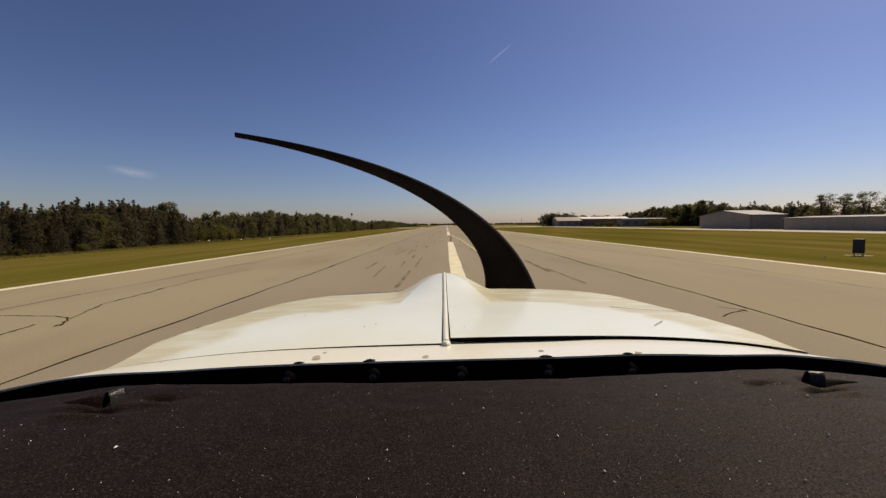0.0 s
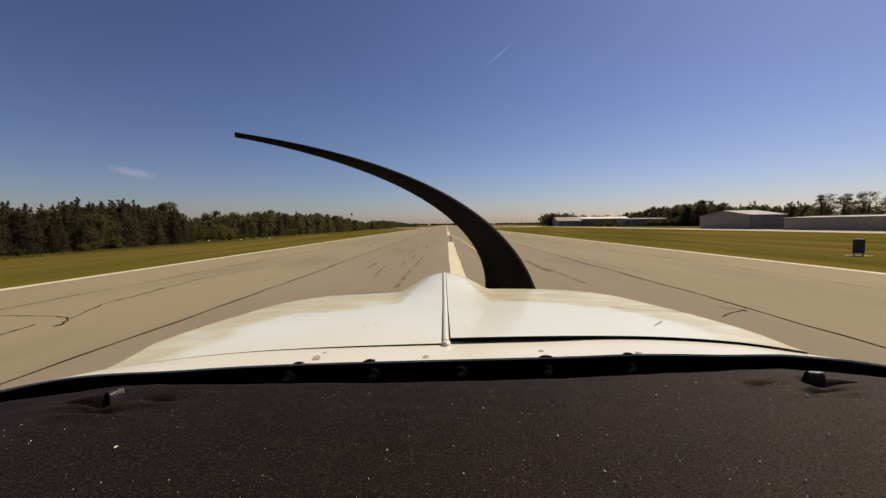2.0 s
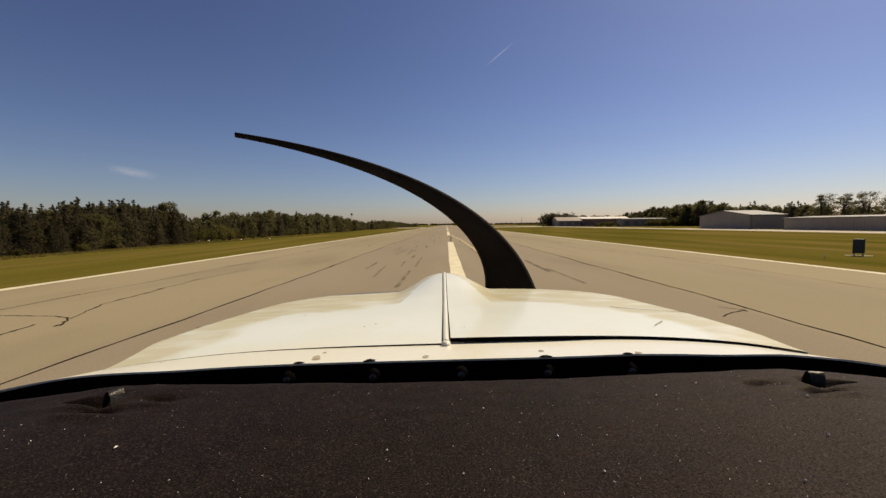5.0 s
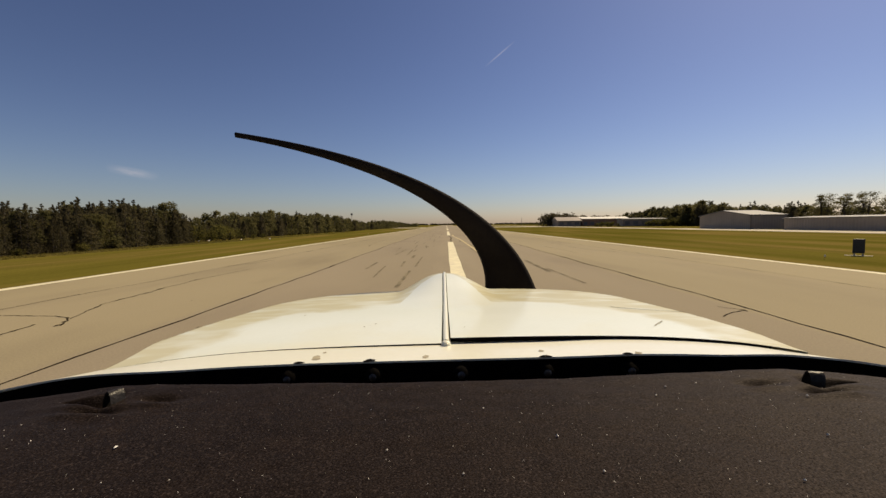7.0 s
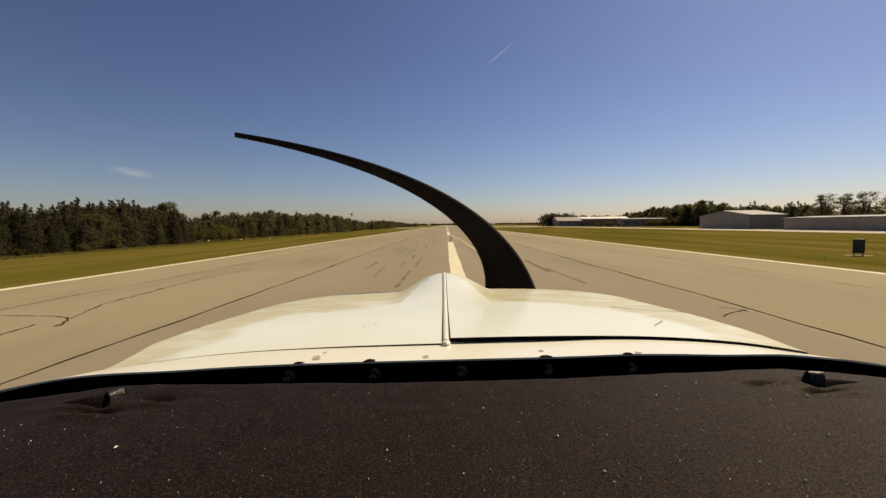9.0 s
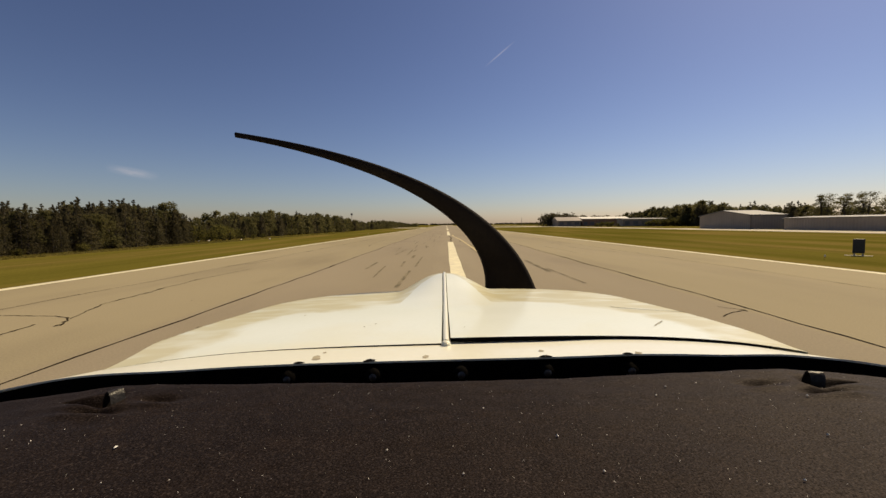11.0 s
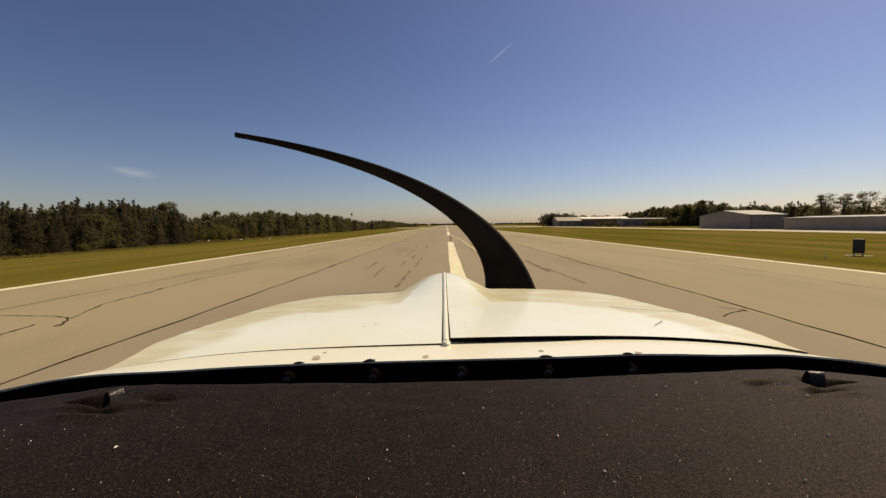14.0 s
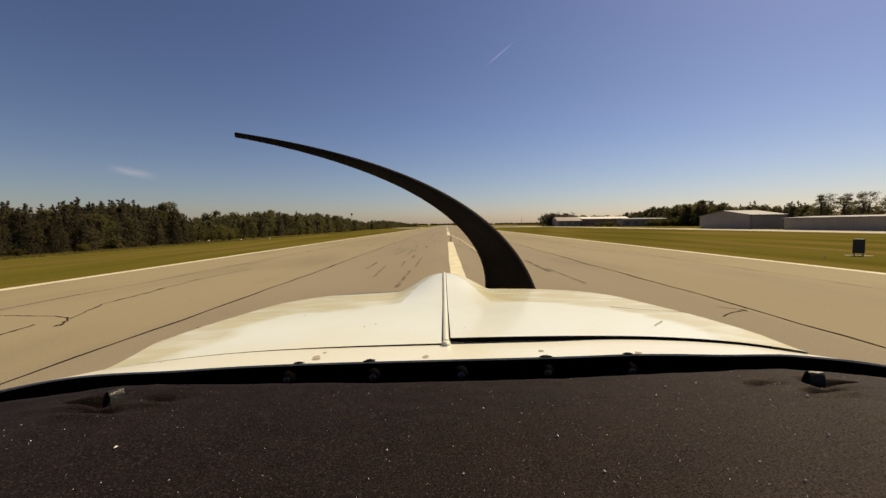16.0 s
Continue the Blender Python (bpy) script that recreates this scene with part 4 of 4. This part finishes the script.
sx = set(lin(-0.58, 0.58, 160))
for cx, cy, out in TABS:
    sx |= set(lin(cx - 0.085, cx + 0.085, 130))
sy = sorted(set(lin(0, 1, 60)) | set(lin(0.68, 0.97, 120)))
grid_mesh("glareshield", shield_pt, sorted(sx), sy, FELT, plane, "black felt-covered glareshield", thick=0.03)


def gasket_pt(x, f):
    a, b = edge_y(x) - 0.012, 0.463 - 0.035 * quartic(x) + 0.03 * smoothstep(0.3, 0.48, abs(x))
    return (x, a + (b - a) * f, EYE - 0.222 - 0.0135 * quartic(x) + 0.063 * smoothstep(0.8, 1.0, f))


grid_mesh("windscreen_gasket", gasket_pt, lin(-0.57, 0.57, 90), lin(0, 1, 12), GAP, plane, "black rubber windscreen gasket", thick=0.01)
for x in (-0.184, -0.0855, 0.0165, 0.116, 0.212):
    y = 0.449 - 0.035 * quartic(x)
    z = EYE - 0.1735
    washer = part("washer", tube_bm((x, y + 0.012, z), (x, y - 0.004, z), 0.0095, 0.008, 18), GAP, plane, "black rubber washer", True)
    bm = bmesh.new()
    bmesh.ops.create_uvsphere(bm, u_segments=14, v_segments=8, radius=0.0045)
    bmesh.ops.transform(bm, matrix=Matrix.Translation((x, y - 0.004, z)) @ Matrix.Diagonal((1, 0.6, 1, 1)), verts=bm.verts[:])
    part("screw", bm, SCREW, washer, "worn steel screw head", True)


def strap(cx, cy, h, w, turn):
    """A small bent rubber tab that stands up out of the felt."""
    z0 = EYE - 0.1625

    def fn(t, s):
        a = math.pi * t
        along, across = w * (s - 0.5) + 0.002 * math.sin(a), 0.007 * math.cos(a)
        return (cx + along * math.cos(turn) - across * math.sin(turn), cy + along * math.sin(turn) + across * math.cos(turn), z0 - 0.008 + (h + 0.008) * math.sin(a) ** 0.6)
    return grid_mesh("tab", fn, lin(0.0, 1.0, 15), lin(0, 1, 5), TAB, plane, "small bent black rubber tab", thick=0.0015)


strap(-0.314, 0.362, 0.016, 0.012, radians(66))
strap(0.342, 0.362, 0.0165, 0.0115, radians(-12))

rl = random.Random(91)
verts, faces = [], []
spots = [(0.082, 0.29, 1.25), (-0.245, 0.281, 1.2), (-0.045, 0.278, 0.7), (0.009, 0.248, 0.7), (0.188, 0.348, 0.9), (0.206, 0.365, 0.9), (0.238, 0.37, 0.8), (0.308, 0.33, 1.1), (0.271, 0.274, 0.9), (0.1, 0.246, 0.8), (0.201, 0.247, 0.6), (0.212, 0.227, 0.9), (-0.222, 0.242, 0.5), (-0.18, 0.244, 0.6), (0.031, 0.337, 0.6)]
spots += [(rl.uniform(-0.4, 0.45), rl.uniform(0.2, 0.39), rl.uniform(0.12, 0.4)) for _ in range(130)]
for x, y, s in spots:
    z = shield_z(x, y) + 0.0012
    k = len(verts)
    for a in lin(0, 5.0, 5):
        q = 0.0011 * s * rl.uniform(0.5, 1.3)
        verts.append((x + q * math.cos(a), y + q * 1.3 * math.sin(a), z))
    verts.append((x, y, z + 0.0011 * s))
    faces += [(k + i, k + (i + 1) % 5, k + 5) for i in range(5)]
for _ in range(300):
    x, y, a, ln = rl.uniform(-0.42, 0.46), rl.uniform(0.2, 0.4), rl.uniform(0, 3.14), rl.uniform(0.0003, 0.0008)
    ca, sa, w = math.cos(a), math.sin(a), rl.uniform(0.00004, 0.0001)
    k, z = len(verts), shield_z(x, y) + 0.0006
    verts += [(x - ca * ln - sa * w, y - sa * ln + ca * w, z), (x - ca * ln + sa * w, y - sa * ln - ca * w, z), (x + ca * ln + sa * w, y + sa * ln - ca * w, z + 0.0006), (x + ca * ln - sa * w, y + sa * ln + ca * w, z + 0.0006)]
    faces.append((k, k + 1, k + 2, k + 3))
lint = pydata("lint", verts, faces, LINT)
lint.matrix_world = plane.matrix_world
tagged(lint, "white specks of lint scattered on black felt", "lint", kind="stuff")

# unseen cabin round and behind the camera, added to keep sky light off the felt: headliner, rear bulkhead and door
# panels below the side windows
def headliner_pt(y, x):
    return (x, y, EYE + 0.46 - 0.28 * (x / 0.62) ** 4 - 0.05 * max(0.0, -y - 0.6) ** 2)


grid_mesh("cabin_roof", headliner_pt, lin(-1.35, -0.1, 14), lin(-0.62, 0.62, 21), CABIN, plane, "unseen grey cabin roof lining, added to block sky light", thick=0.03)
grid_mesh("roof_skin", lambda y, x: (x * 1.01, y, headliner_pt(y, x)[2] + 0.026), lin(-1.37, -0.08, 14), lin(-0.62, 0.62, 21), COWL_WHITE, plane, "unseen cream white painted roof skin, added over the lining", thick=0.02)
part("rear_bulkhead", box_bm(-0.6, 0.6, -1.33, -1.29, 0.95, EYE + 0.3, 0.01), CABIN, plane, "unseen grey cabin rear bulkhead, added to block sky light")
for side in (-1, 1):
    part("door_panel", box_bm(side * 0.62 - 0.015, side * 0.62 + 0.015, -1.28, 0.28, 0.95, EYE - 0.19, 0.008), CABIN, plane, "unseen grey door panel below the window, added to block light")
    part("door_skin", box_bm(side * 0.642 - 0.004, side * 0.642 + 0.004, -1.3, 0.3, 0.93, EYE - 0.18, 0.003), COWL_WHITE, plane, "unseen cream white painted door skin, added outside the panel")
    part("rear_pillar", box_bm(side * 0.6 - 0.015, side * 0.6 + 0.015, -1.28, -0.95, EYE - 0.19, EYE + 0.2, 0.008), CABIN, plane, "unseen grey cabin rear pillar, added to block sky light")

# fuselage closing the nose below, on its undercarriage
def fuselage_pt(y, t):
    f = smoothstep(-2.8, 0.3, y)
    w, z0, z1 = 0.2 + 0.26 * f, 1.05 - 0.3 * f, EYE - 0.24
    c, d = math.cos(t), math.sin(t)
    return (w * math.copysign(abs(c) ** 0.6, c), y, (z0 + z1) / 2 + (z1 - z0) / 2 * math.copysign(abs(d) ** 0.6, d))


grid_mesh("fuselage", fuselage_pt, lin(-2.8, 0.47, 24), lin(0, 2 * math.pi, 33), COWL_WHITE, plane, "cream white fuselage below the glareshield")
part("belly", box_bm(-0.38, 0.38, 0.3, 1.28, 0.72, 0.95, 0.08), COWL_WHITE, plane, "cream white lower cowl")
for x, y, r in ((0, 0.95, 0.19), (-1.0, -1.0, 0.21), (1.0, -1.0, 0.21)):
    leg = part("gear_leg", tube_bm((x * 0.4, y, 0.85), (x, y, r), 0.04, 0.03), COWL_WHITE, plane, "white undercarriage leg")
    part("tyre", tube_bm((x - 0.07, y, r), (x + 0.07, y, r), r, r, 28), TYRE, leg, "black tyre")

# propeller: two dark sickle-shaped blades on a hub
HUB = Vector((0.006, 1.46, EYE - 0.42))
prop = empty("propeller", Matrix.Translation(HUB), "", "")
prop.parent = plane
part("hub", tube_bm((0, -0.07, 0), (0, 0.12, 0), 0.11, 0.07, 24), BLADE, prop, "dark propeller hub", True)


def bez(p, t):
    a, b, c, d = [Vector(q) for q in p]
    return a * (1 - t) ** 3 + b * 3 * t * (1 - t) ** 2 + c * 3 * t * t * (1 - t) + d * t ** 3


def blade(turn):
    main = ((0.236, 0.118), (0.204, 0.44), (-0.202, 0.66), (-0.752, 0.766))
    root = ((0.0, 0.0), (0.12, -0.02), (0.24, -0.02), (0.236, 0.118))
    pts = [(bez(root, t), 0.1 + 0.108 * t, 0.03) for t in lin(0, 0.95, 9)] + [(bez(main, t), 0.19 * (1 - t) ** 1.5 + 0.018 - 0.036 * math.sin(math.pi * t ** 0.6) ** 2, 0.026 * (1 - t) + 0.006) for t in lin(0, 1, 44)]
    thin = [0.0] * 9 + [0.018 * math.sin(math.pi * t ** 0.6) ** 2 for t in lin(0, 1, 44)]
    rows = []
    for i, (p, w, th) in enumerate(pts):
        a, b = pts[max(0, i - 1)][0], pts[min(len(pts) - 1, i + 1)][0]
        d = (b - a).normalized()
        n = Vector((-d.y, d.x))
        row = []
        for k in range(12):
            an = 2 * math.pi * k / 12
            q = p + n * ((w / 2) * math.cos(an) - thin[i])
            depth = th * math.sin(an) + 0.16 * w * math.cos(an)
            row.append((turn * q.x, depth, turn * q.y))
        rows.append(row)
    verts = [v for r in rows for v in r]
    faces = [(i * 12 + k, (i + 1) * 12 + k, (i + 1) * 12 + (k + 1) % 12, i * 12 + (k + 1) % 12) for i in range(len(rows) - 1) for k in range(12)]
    faces += [tuple(range(12)), tuple(len(verts) - 1 - k for k in range(12))]
    return pydata("blade", verts, faces, BLADE, prop, "matt black curved propeller blade", True)


blade(1)
blade(-1)
